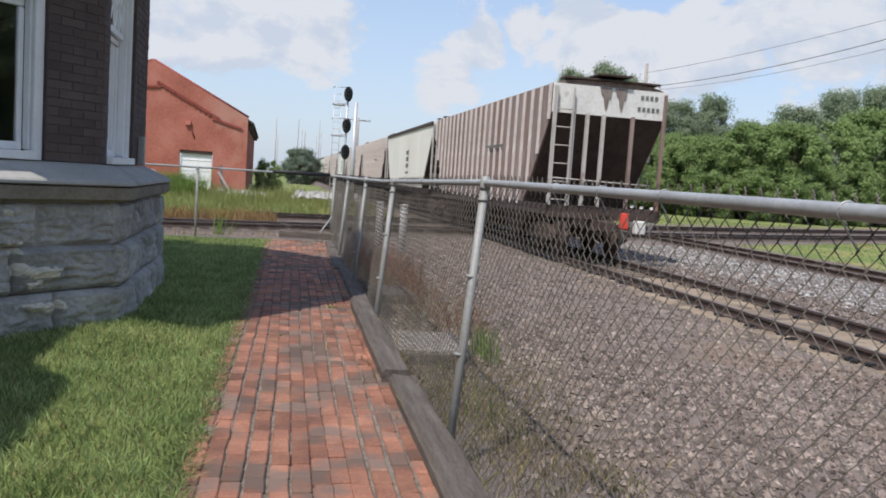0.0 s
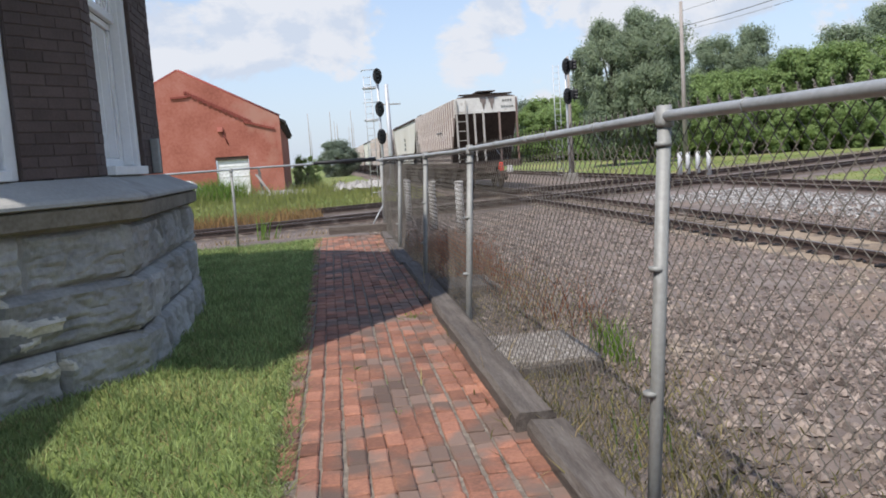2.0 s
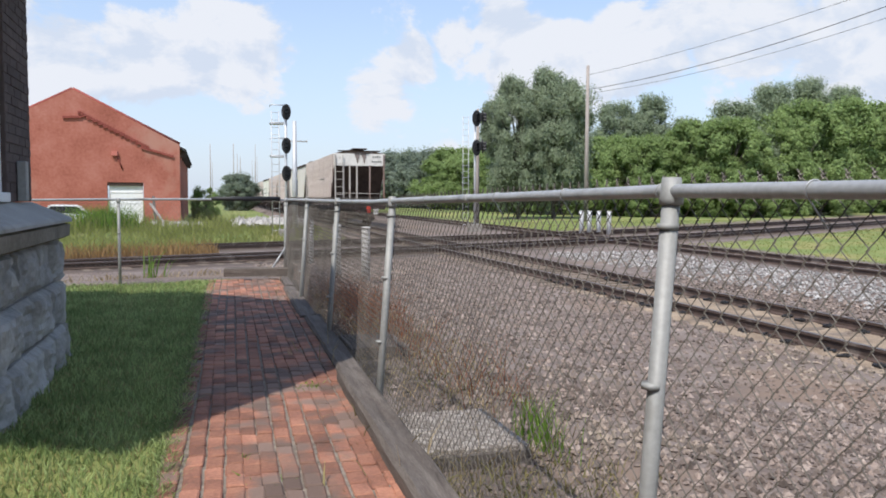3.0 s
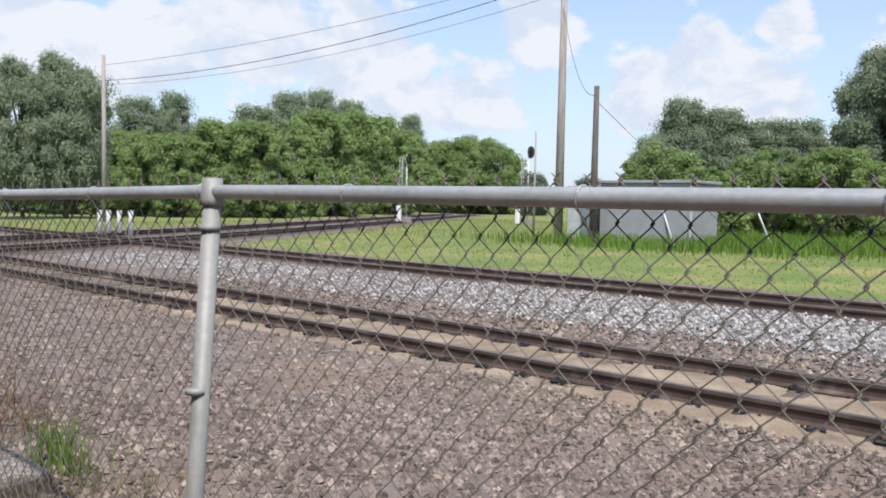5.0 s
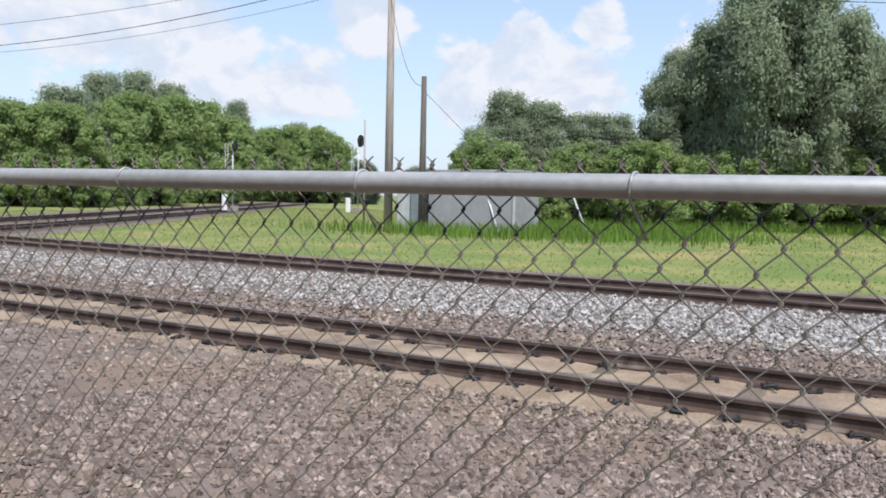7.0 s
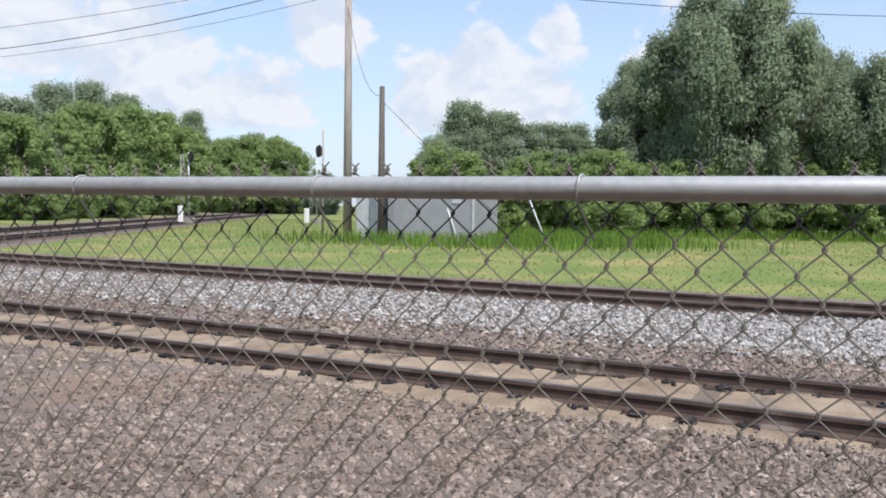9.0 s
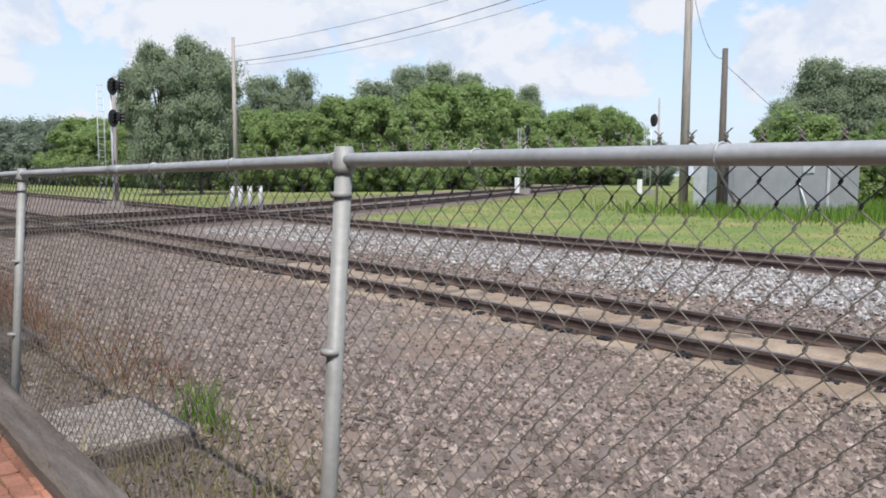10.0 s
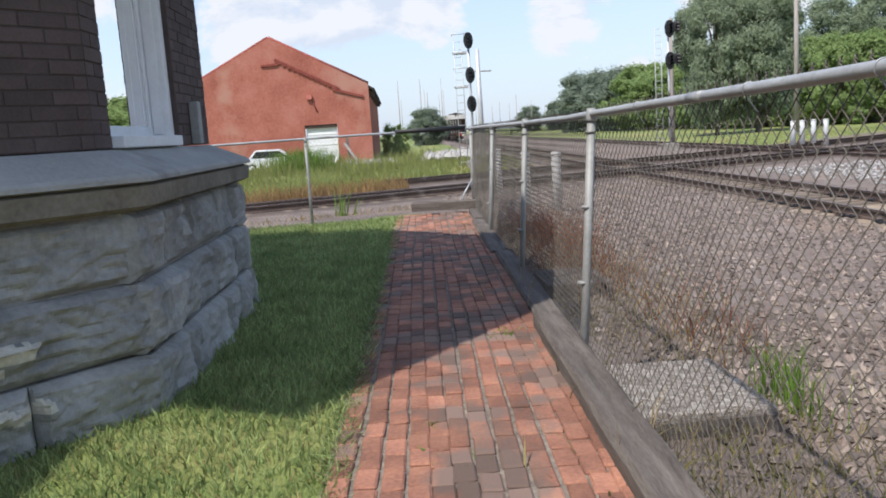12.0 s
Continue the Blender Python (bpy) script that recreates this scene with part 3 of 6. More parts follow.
# ---------- scattered stones ----------
def stones(name, count, area, size, mat, label, lift=0.0, keep=None, seed=1):
    """Many small broken stones on the ground, one object."""
    rng = np.random.default_rng(seed)
    base = np.array([(1, 0, 0), (0, 1, 0), (-1, 0, 0), (0, -1, 0), (0, 0, 1), (0, 0, -0.6)])
    tri = np.array([(0, 1, 4), (1, 2, 4), (2, 3, 4), (3, 0, 4), (1, 0, 5), (2, 1, 5), (3, 2, 5), (0, 3, 5)])
    vs, fs = [], []
    k = 0
    while k < count:
        x, y = rng.uniform(area[0], area[1]), area[2] + (area[3] - area[2]) * rng.random() ** 1.6
        if keep and not keep(x, y):
            count -= 1
            continue
        s = size * rng.uniform(0.5, 1.5)
        a = rng.uniform(0, 6.28)
        c, sn = math.cos(a), math.sin(a)
        pts = base * (s, s * rng.uniform(0.6, 1.0), s * rng.uniform(0.55, 1.05)) + rng.uniform(-0.3, 0.3, (6, 3)) * s
        z = ground_z(x, y) + lift + 0.2 * s
        for px, py, pz in pts:
            vs.append((x + px * c - py * sn, y + px * sn + py * c, z + pz))
        fs += [tuple(t + 6 * k) for t in tri]
        k += 1
    ob = sheet(name, vs, fs, mat)
    return tagged(ob, label, "stones", kind="stuff")


def off_rails(x, y):
    return not (0.55 < abs(x - main_x(y)) < 0.95 or 0.55 < abs(x - side_x(y)) < 0.95)


stones("ballast", 24000, (1.9, 8.4, 1.5, 27), 0.026, M_BALLAST, "brown and grey crushed stones beside the track", keep=off_rails, seed=2)
stones("ballast_near", 14000, (2.2, 8.0, 1.6, 8.5), 0.023, M_BALLAST, "coarse brown crushed stones beside the track", keep=off_rails, seed=5)
stones("ballast_south", 6000, (1.9, 8.0, -3.5, 1.8), 0.026, M_BALLAST, "brown crushed stones beside the path's start", keep=off_rails, seed=12)
stones("gravel", 20000, (11.0, 15.9, 0.5, 28), 0.036, M_GRAVEL, "pale grey crushed gravel between the tracks", lift=0.03, keep=lambda x, y: random.random() < smooth(11.1, 12.7, x) * smooth(16.2, 15.3, x) * (1.0 if y < 14 else 0.6), seed=3)

stones("ballast_far", 5500, (9.9, 12.3, 0.5, 20), 0.034, M_BALLAST, "brown crushed stones mixed with pale gravel", lift=0.015, keep=off_rails, seed=8)

# sand and dirt that bury the main track's ties to their tops
sv, sn = [], 27
sand_y = list(np.arange(-4, 17.5, 0.16))
for y in sand_y:
    for k in range(sn):
        o = -1.75 + 3.5 * k / (sn - 1)
        wild = noise.noise(Vector((o * 1.6, y * 1.1, 3))) * 0.05 + noise.noise(Vector((o * 5, y * 4, 9))) * 0.022
        fall = 0.35 * smooth(1.15, 1.75, abs(o) + 0.25 * noise.noise(Vector((o, y * 0.9, 6))))
        sv.append((main_x(y) + o, y, RAIL_Z - 0.166 + wild - fall))
sf = [(j * sn + i, j * sn + i + 1, (j + 1) * sn + i + 1, (j + 1) * sn + i) for j in range(len(sand_y) - 1) for i in range(sn - 1)]
tagged(sheet("track_sand", sv, sf, M_SAND), "tan sand and dirt burying the main track's ties", "sand", kind="stuff")


# ---------- brick path ----------
def path_x(y):
    return 0.36 + 0.028 * (y - 4.2)


path = thing("brick_path", "worn red brick path laid lengthwise, uneven joints", "path", kind="structure")
PW = 1.0
pv = []
for y in np.arange(-1.5, 14.4, 0.5):
    x = path_x(y)
    pv += [(x - 0.03, y, 0.012), (x + PW, y, 0.012)]
sheet("bedding", pv, [(2 * i, 2 * i + 1, 2 * i + 3, 2 * i + 2) for i in range(len(pv) // 2 - 1)], M_JOINT, path)
brick_meshes = []
for i in range(6):
    bm = bmesh.new()
    block(bm, (0.076, 0.137, 0.05), Matrix(), 0.007, 0.0022)
    me = bpy.data.meshes.new("brick")
    bm.to_mesh(me)
    bm.free()
    me.materials.append(M_BRICK)
    brick_meshes.append(me)
far_bricks = bmesh.new()
brick_poses = []
columns = [0.0]
for col in range(11):
    columns.append(columns[-1] + 0.0815 + random.choice((0, 0, 0.001, 0.003, 0.006)))
for col in range(12):
    y = -1.4 + random.uniform(0, 0.14)
    drift = 0.0
    while y < 14.25:
        x = path_x(y) + 0.035 + columns[col] + drift + random.uniform(-0.003, 0.003)
        drift = 0.01 * math.sin(y * 0.9 + col)
        if not (col == 0 and random.random() < 0.12):
            z = 0.0 + 0.006 * noise.noise(Vector((x * 2, y * 1.2, 1))) + random.uniform(-0.003, 0.003)
            brick_poses.append((y, pose(x, y, z, random.uniform(-1.4, 1.4), random.uniform(-2.2, 2.2), -1.6 + random.uniform(-1.6, 1.6))))
        y += 0.145 + random.uniform(-0.002, 0.007)
near = sorted(brick_poses, key=lambda r: abs(r[0] - 5.6))[:300]
near_ids = {id(r) for r in near}
for r in brick_poses:
    if id(r) in near_ids:
        ob = new("brick", random.choice(brick_meshes))
        ob.parent = path
        ob.matrix_basis = r[1]
    else:
        block(far_bricks, (0.076, 0.137, 0.05), r[1], 0.006)
tagged(part("bricks", far_bricks, M_BRICKS_FAR, path), kind="stuff")


# ---------- timbers ----------
def timber(x, y, z, length, turn, label, w=0.17, h=0.17, tilt=0.0):
    bm = bmesh.new()
    n = 14
    rings = []
    for i in range(n + 1):
        s = (i / n - 0.5) * length
        ring = []
        for u, v in [(-1, -1), (1, -1), (1, 0.75), (0.8, 1), (0.1, 0.93), (-0.8, 1), (-1, 0.75)]:
            wob = 0.006 * noise.noise(Vector((u * 3 + x, v * 3, s * 2.3 + y)))
            chip = 0.02 * max(0, noise.noise(Vector((u * 1.5, v + y, s * 1.6)))) if v > 0 else 0
            ring.append(bm.verts.new((u * (w / 2 - chip * 0.6) + wob, s, v * (h / 2) + wob - chip)))
        rings.append(ring)
    k = len(rings[0])
    for a, b in zip(rings, rings[1:]):
        for j in range(k):
            bm.faces.new((a[j], a[(j + 1) % k], b[(j + 1) % k], b[j]))
    bm.faces.new(rings[0])
    bm.faces.new(list(reversed(rings[-1])))
    bmesh.ops.recalc_face_normals(bm, faces=bm.faces[:])
    ob = part("edging_timber", bm, M_WOOD)
    ob.matrix_world = pose(x, y, z, tilt, 0, turn)
    return tagged(ob, label, "timber", "timbers edging the path")


timber(1.40, 3.45, 0.0, 2.7, -1.6, "grey split railway timber edging the brick path")
timber(1.445, 6.2, 0.02, 2.72, -1.7, "grey cracked railway timber edging the brick path")
bolt = rod("ring_bolt", [(0.085, 0.022 * math.cos(a) - 0.85, 0.022 * math.sin(a) + 0.03) for a in np.linspace(0, 5.4, 12)], 0.004, M_RUST, bpy.data.objects["edging_timber.001"], "rusty iron ring bolt", sides=5)
timber(1.56, 8.95, -0.02, 2.6, -1.7, "dark railway timber in the building's shade")
timber(1.6, 11.6, -0.02, 2.6, -1.7, "dark railway timber sunk beside the brick path")
timber(1.7, 13.6, -0.01, 1.3, -2, "short grey railway timber beside the brick path")
timber(1.34, 14.28, 0.13, 0.98, 79, "weathered timber lying across the path's end", h=0.13)


# ---------- chain-link fence ----------
POSTS = [(-1.8, 0), (1.16, 0), (4.106, 0), (7.045, 0), (9.3, 0), (11.75, 0)]


def fence_x(y):
    return FX + (0.0 if y < 7 else (y - 7) * 0.016)


TOP = 1.208


def fence_top(y):
    return TOP + 0.017 - 0.0142 * max(0, y - 4.1) - 0.006 * max(0, 4.1 - y) if y < 7.5 else 1.174


def post(parent, x, y, top, lean, radius=0.0215):
    p = rod("post", [(x - lean, y - 0.1 * lean, -0.35), (x, y, top - 0.02)], radius, M_POST, parent, sides=12)
    rod("cap", [(x, y, top - 0.035), (x, y, top - 0.02), (x, y, top + 0.03)], [radius + 0.006, radius + 0.007, 0.022], M_POST, p, sides=12)
    for f in (0.93, 0.62, 0.3):
        c = Vector((x - lean * (1 - f), y, top * f))
        rod("tension_band", [c + Vector((0, 0, -0.007)), c + Vector((0, 0, 0.007))], radius + 0.004, M_POST, p, sides=12)
    return p


def mesh_wires(name, a, b, z_at, bottom, out, parent, half=0.0293, tall=0.0333, r=0.0019, barbs=True):
    """Woven wires between two ground points a and b: each one zigzags and hooks into its neighbour."""
    a, b = Vector((*a, 0)), Vector((*b, 0))
    d = (b - a).normalized()
    nrm = Vector((d.y, -d.x, 0)) * out
    vs, fs, bv, bf = [], [], [], []
    n = int((b - a).length / half)
    for i in range(n):
        s0 = i * half
        top = z_at(s0) + (0.029 if barbs else 0.0)
        rows = int((top - bottom) / tall)
        wob = 0.012 * noise.noise(Vector((s0 * 1.3, 0, 5)))
        first = len(vs)
        for j in range(rows + 1):
            zc = top - j * tall
            far = (j + i) % 2
            for up in (0.0022, -0.0022):
                z = zc + up
                s = s0 + (half + 0.0016 if far else -0.0016)
                lean = -0.085 * (1 - z / 1.2)
                bow = 0.015 * noise.noise(Vector((s * 0.8, z * 1.5, 2)))
                c = a + d * s + nrm * (0.028 + wob + bow + lean + r * (1 if up > 0 else -1)) + Vector((0, 0, z))
                for u, v in ((-1, 0), (0, -1), (1, 0), (0, 1)):
                    vs.append(tuple(c + d * (u * r) + nrm * (v * r)))
        for j in range(2 * rows + 1):
            p, q = first + 4 * j, first + 4 * (j + 1)
            for k in range(4):
                fs.append((p + k, p + (k + 1) % 4, q + (k + 1) % 4, q + k))
        if barbs and i % 2 == 0:
            c = a + d * s0 + nrm * (0.028 + wob) + Vector((0, 0, top - 0.006))
            twist = 0.6 * math.sin(i * 2.3)
            tips = []
            for sg in (1, -1):
                tips += [(Vector((0, 0, -0.004)) + d * (0.003 * sg), Vector((0, 0, 0.005)) - d * (0.003 * sg), r), (Vector((0, 0, 0.005)) - d * (0.003 * sg), Vector((0, 0, 0.012)) + d * (0.003 * sg), r), (Vector((0, 0, 0.012)) + d * (0.003 * sg), d * (0.01 * sg + 0.003 * twist) + nrm * (0.003 * sg) + Vector((0, 0, 0.016 + 0.003 * twist * sg)), r * 0.9)]
            for lo, hi, rr in tips:
                k0 = len(bv)
                for q in (c + lo, c + hi):
                    for u, v in ((-1, 0), (0, -1), (1, 0), (0, 1)):
                        bv.append(tuple(q + d * (u * rr) + nrm * (v * rr)))
                for k in range(4):
                    bf.append((k0 + k, k0 + (k + 1) % 4, k0 + 4 + (k + 1) % 4, k0 + 4 + k))
    if bv:
        sheet("twisted_ends", bv, bf, M_WIRE, parent, "twisted wire ends above the rail")
    net = sheet(name, vs, fs, M_WIRE, parent)
    net.data.polygons.foreach_set("use_smooth", [True] * len(fs))
    return net


fence = thing("chain_link_fence", "galvanised chain-link fence with a round top rail and leaning posts", "fence", kind="structure")
for y, _ in POSTS:
    post(fence, fence_x(y), y, fence_top(y), 0.11)
post(fence, *CORNER, 1.175, 0.02, 0.027)
ys = list(np.arange(-3.2, 14.9, 0.35))
rod("top_rail", [(fence_x(y), y, fence_top(y) + 0.002 * math.sin(y * 1.1)) for y in ys], 0.0168, M_GALV, fence, sides=14)
for y in (-2.0, 1.0, 5.6, 10.6):
    rod("rail_sleeve", [(fence_x(y), y, fence_top(y) + 0.002 * math.sin(y * 1.1)), (fence_x(y + 0.12), y + 0.12, fence_top(y + 0.12) + 0.002 * math.sin((y + .12) * 1.1))], 0.0184, M_GALV, fence, sides=14)
mesh_wires("wire_mesh", (FX, -1.735), (FX, 7.0), lambda s: fence_top(s - 1.735), -0.2, 1, fence)
mesh_wires("wire_mesh", (FX, 7.0), (1.78, 14.75), lambda s: 1.172, -0.2, 1, fence)


def tie_wire(y):
    bm = bmesh.new()
    c = Vector((fence_x(y), y, fence_top(y) + 0.002 * math.sin(y * 1.1)))
    pts = [c + Vector((0.0188 * math.cos(a), 0.01 * a / 6 - 0.02, 0.0188 * math.sin(a))) for a in np.linspace(-1.2, 4.4, 14)]
    pts.append(c + Vector((0.02, -0.03, -0.07)))
    tube(bm, pts, 0.002, 5)
    return part("tie_wire", bm, M_GALV, fence, smooth=True)


for y in (-0.4, 0.2, 1.6, 2.3, 2.711, 3.134, 3.66, 4.16, 4.7, 5.3, 6.3):
    tie_wire(y)

north = thing("chain_link_fence", "chain-link fence across the path's end with thin posts", "fence", kind="structure")
NDIR = Vector((1.0, 0.33, 0)).normalized()


def north_at(s):
    return Vector((*CORNER, 0)) - NDIR * s


for s in (2.42, 4.9, 7.3, 9.8):
    p = north_at(s)
    post(north, p.x, p.y, 1.16, 0.0, 0.02)
rod("top_rail", [north_at(s) + Vector((0, 0, 1.165 + 0.01 * math.sin(s))) for s in np.arange(0, 12, 0.5)], 0.0165, M_GALV, north, sides=10)
rod("dark_sleeve", [north_at(s) + Vector((0, 0, 1.185)) for s in (0.1, 0.6, 1.15)], [0.036, 0.034, 0.028], M_BLACK, north, "black pipe sleeve on the rail", sides=10)
mesh_wires("wire_mesh", tuple(north_at(6.6).xy), tuple(north_at(0.03).xy), lambda s: 1.16, -0.1, -1, north, r=0.0013, barbs=False)
rod("brace", [(1.5, 14.65, 0.05), (1.76, 14.75, 0.45)], 0.012, M_GALV, north, sides=6)


# ---------- depot with its bay ----------
U = Vector((0.665, 0.747, 0)).normalized()           # along the slanted face
NA = Vector((U.y, -U.x, 0))                          # out of it
K1 = Vector((-0.62, 6.78, 0))                        # bay's corners at the brick face
K0 = K1 - U * 2.15
K2 = Vector((-0.62, 8.95, 0))
K3 = K2 + Vector((-0.665, 0.747, 0)).normalized() * 2.15
BACK = -8.5
PLAN = [Vector((K0.x - 0.3, -3.0, 0)), Vector((K0.x - 0.3, K0.y - 0.15, 0)), K0, K1, K2, K3, Vector((K3.x - 0.3, 16.0, 0))]


def grown(d):
    """The bay's outline moved out by d metres."""
    n = [NA, Vector((1, 0, 0)), Vector((0.747, 0.665, 0)).normalized()]
    out = [K0 + n[0] * d + Vector((0, -0.2 * d, 0))]
    for k, a, b in ((K1, n[0], n[1]), (K2, n[1], n[2])):
        mid = (a + b).normalized()
        out.append(k + mid * (d / mid.dot(a)))
    out.append(K3 + n[2] * d)
    return out


depot = thing("depot", "dark brown brick depot bay on a rock-faced limestone base", "building", kind="structure")
FACES = [(K0, K1, NA), (K1, K2, Vector((1, 0, 0))), (K2, K3, Vector((0.747, 0.665, 0)).normalized())]
# window openings on each face: distance along it from its start, width
OPENINGS = [(0.5, 1.19), (0.22, 1.19), (0.48, 1.19)]
SILL, HEAD, MEET = 1.17, 3.05, 2.27


def on_face(i, s, out, z):
    a, b, n = FACES[i]
    d = (b - a).normalized()
    return a + d * s + n * out + Vector((0, 0, z))


def face_pose(i, s, out, z):
    a, b, n = FACES[i]
    d = (b - a).normalized()
    p = on_face(i, s, out, z)
    return Matrix(((d.x, n.x, 0, p.x), (d.y, n.y, 0, p.y), (0, 0, 1, p.z), (0, 0, 0, 1)))


def masonry(name, i, s0, s1, z0, z1, length, height, mat, joint_mat, depth, parent, rough=0.0, gap=0.008, pieces=False):
    """Courses of blocks on one face between s0 and s1, z0 and z1, before a joint backing."""
    courses = max(1, round((z1 - z0) / height))
    h = (z1 - z0) / courses
    boxed(name + "_backing", (s1 - s0, 0.2, z1 - z0), face_pose(i, (s0 + s1) / 2, -0.1 - gap * 0.6, (z0 + z1) / 2), joint_mat, parent, bevel=0)
    joined = bmesh.new()
    shared = {}
    for c in range(courses):
        z = z0 + (c + 0.5) * h
        s = s0 - (length * 0.5 if c % 2 else 0) + (random.uniform(-0.1, 0.1) * length if rough else 0)
        while s < s1 - 1e-3:
            e = s + length * (random.uniform(0.75, 1.5) if rough else 1)
            a, b = max(s, s0), min(e, s1)
            if s1 - b < 0.3 * length:
                b, e = s1, s1
            if b - a > 0.02:
                m = face_pose(i, (a + b) / 2, -depth / 2, z)
                if pieces:
                    key = round(b - a, 3)
                    if key not in shared:
                        one = bmesh.new()
                        block(one, (b - a - gap, depth, h - gap), Matrix(), 0.002)
                        shared[key] = bpy.data.meshes.new(name)
                        one.to_mesh(shared[key])
                        one.free()
                        shared[key].materials.append(mat)
                    ob = new(name, shared[key])
                    ob.parent = parent
                    ob.matrix_basis = m @ pose(0, random.uniform(-0.002, 0.002), 0)
                else:
                    block(joined, (b - a - gap, depth, h - gap), m, 0.002)
            s = e
    if pieces:
        joined.free()
        return None
    return tagged(part("bricks", joined, mat, parent), kind="stuff")


def broken_ledge(s, z):
    """Spalled steps in the stones near the bay's corner, flat on top and ragged below."""
    out = 0.0
    for sc, zc, half, amp in ((-0.86, 0.86, 0.06, 0.06), (-0.8, 0.62, 0.08, 0.075), (-0.74, 0.465, 0.12, 0.09), (-0.58, 0.44, 0.15, 0.075), (-0.66, 0.36, 0.08, 0.05), (-0.58, 0.2, 0.22, 0.06)):
        ragged = 0.03 * noise.noise(Vector((s * 14, zc * 9, 4)))
        down = zc + ragged - z
        if down > 0:
            wide = max(0.0, 1 - (abs(s - sc) / half) ** 2 + 0.5 * noise.noise(Vector((s * 11, z * 15, zc * 5))))
            out = max(out, amp * min(1.0, wide * 1.8) * min(1.0, down / 0.018) * math.exp(-down / 0.06))
    return out


def rock_face(i, s0, s1, z0, z1, out0, out1, parent):
    """A rock-faced block: a rough bulging front, straight joints."""
    fine = 0.012 if i == 0 else 0.03
    nx, nz = max(4, int((s1 - s0) / fine)), max(4, int((z1 - z0) / fine))
    bm = bmesh.new()
    seed = Vector((random.uniform(0, 50), random.uniform(0, 50), 0))
    grid, scars = [], []
    for j in range(nz + 1):
        row = []
        for k in range(nx + 1):
            u, v = k / nx, j / nz
            z = z0 + (z1 - z0) * v
            base = out0 + (out1 - out0) * (z / 0.95)
            edge = min(1.0, min(u, 1 - u) * (s1 - s0) / 0.035, min(v, 1 - v) * (z1 - z0) / 0.035)
            p3 = Vector(((s0 + (s1 - s0) * u) * 3.2, z * 3.6, i * 7.0)) + seed
            bulge = 0.022 + 0.05 * noise.noise(p3 * 0.75) + 0.05 * abs(noise.noise(p3 * 1.5)) + 0.034 * abs(noise.noise(Vector((p3.x * 2.0, p3.y * 4.6, p3.z)) + seed)) + 0.008 * noise.noise(p3 * 9)
            if i == 0:
                scar = broken_ledge(s0 + (s1 - s0) * u - (FACES[0][1] - FACES[0][0]).length, z)
                bulge += scar * 1.15
                if scar > 0.022 and j < nz and k < nx:
                    scars.append((j, k))
            s = s0 + (s1 - s0) * u + (0.012 * noise.noise(p3 * 4) if 0 < k < nx else 0)
            row.append(bm.verts.new(on_face(i, s, base + edge * max(0.0, bulge + 0.012), z)))
        grid.append(row)
    for j in range(nz):
        for k in range(nx):
            bm.faces.new((grid[j][k], grid[j][k + 1], grid[j + 1][k + 1], grid[j + 1][k]))
    ext = bmesh.ops.extrude_edge_only(bm, edges=[e for e in bm.edges if e.is_boundary])
    n = FACES[i][2]
    for v in [g for g in ext["geom"] if isinstance(g, bmesh.types.BMVert)]:
        v.co -= n * 0.12
    bmesh.ops.recalc_face_normals(bm, faces=bm.faces[:])
    spalled = [j * nx + k for j, k in scars]
    ob = part("stone", bm, M_STONE, parent)
    # spalled faces take the paler colour that carries the grazing sunlight
    if spalled:
        ob.data.materials.append(M_SPALL)
        for f in spalled:
            ob.data.polygons[f].material_index = 1
    return ob


base = thing("stone_base", "rock-faced grey limestone base with three courses", "wall", kind="structure")
COURSES = [(-0.1, 0.26), (0.26, 0.58), (0.58, 0.895)]
for i, (a, b, n) in enumerate(FACES):
    L = (b - a).length
    ends = (-0.15 if i == 0 else -0.075, L + 0.075)
    boxed("core", (ends[1] - ends[0], 0.3, 1.05), face_pose(i, (ends[0] + ends[1]) / 2, -0.02, 0.42), M_MORTAR, base, bevel=0)
    for c, (z0, z1) in enumerate(COURSES):
        out0 = (0.18, 0.158, 0.135)[c]
        cuts = [ends[0] - 0.06]
        first = (0.45, 0.75, 0.35)[c]
        s = ends[0] + first
        while s < ends[1] - 0.3:
            cuts.append(s)
            s += random.choice((0.42, 0.5, 0.6, 0.75))
        cuts.append(ends[1])
        for p, q in zip(cuts, cuts[1:]):
            rock_face(i, p + 0.003, q - 0.003, z0 + 0.003, z1 - 0.003, out0, out0 - 0.02, base)

# the ledge: a weathered top, a straight edge, a shadow joint under it
inner, outer, lip = grown(-0.25), grown(0.235), grown(0.255)
bm = bmesh.new()
rings = []
for ring, z in ((inner, 1.012), (grown(0.22), 1.012), (lip, 1.02), (lip, 1.038), (grown(0.24), 1.055), (grown(0.0), 1.165), (inner, 1.165)):
    rings.append([bm.verts.new(Vector((p.x, p.y, z))) for p in ring])
for a, b in zip(rings, rings[1:] + rings[:1]):
    for k in range(3):
        bm.faces.new((a[k], a[k + 1], b[k + 1], b[k]))
bmesh.ops.recalc_face_normals(bm, faces=bm.faces[:])
part("ledge", bm, M_LEDGE, base, "smooth sawn limestone ledge")
bm = bmesh.new()
rings = []
for ring, z in ((inner, 0.895), (grown(0.19), 0.895), (grown(0.235), 0.915), (grown(0.24), 1.0), (grown(0.2), 1.012), (inner, 1.012)):
    rings.append([bm.verts.new(Vector((p.x, p.y, z))) for p in ring])
for a, b in zip(rings, rings[1:] + rings[:1]):
    for k in range(3):
        bm.faces.new((a[k], a[k + 1], b[k + 1], b[k]))
bmesh.ops.recalc_face_normals(bm, faces=bm.faces[:])
part("belt_course", bm, M_BELT, base, "brown stone belt under the ledge, stain and shade in its colour")
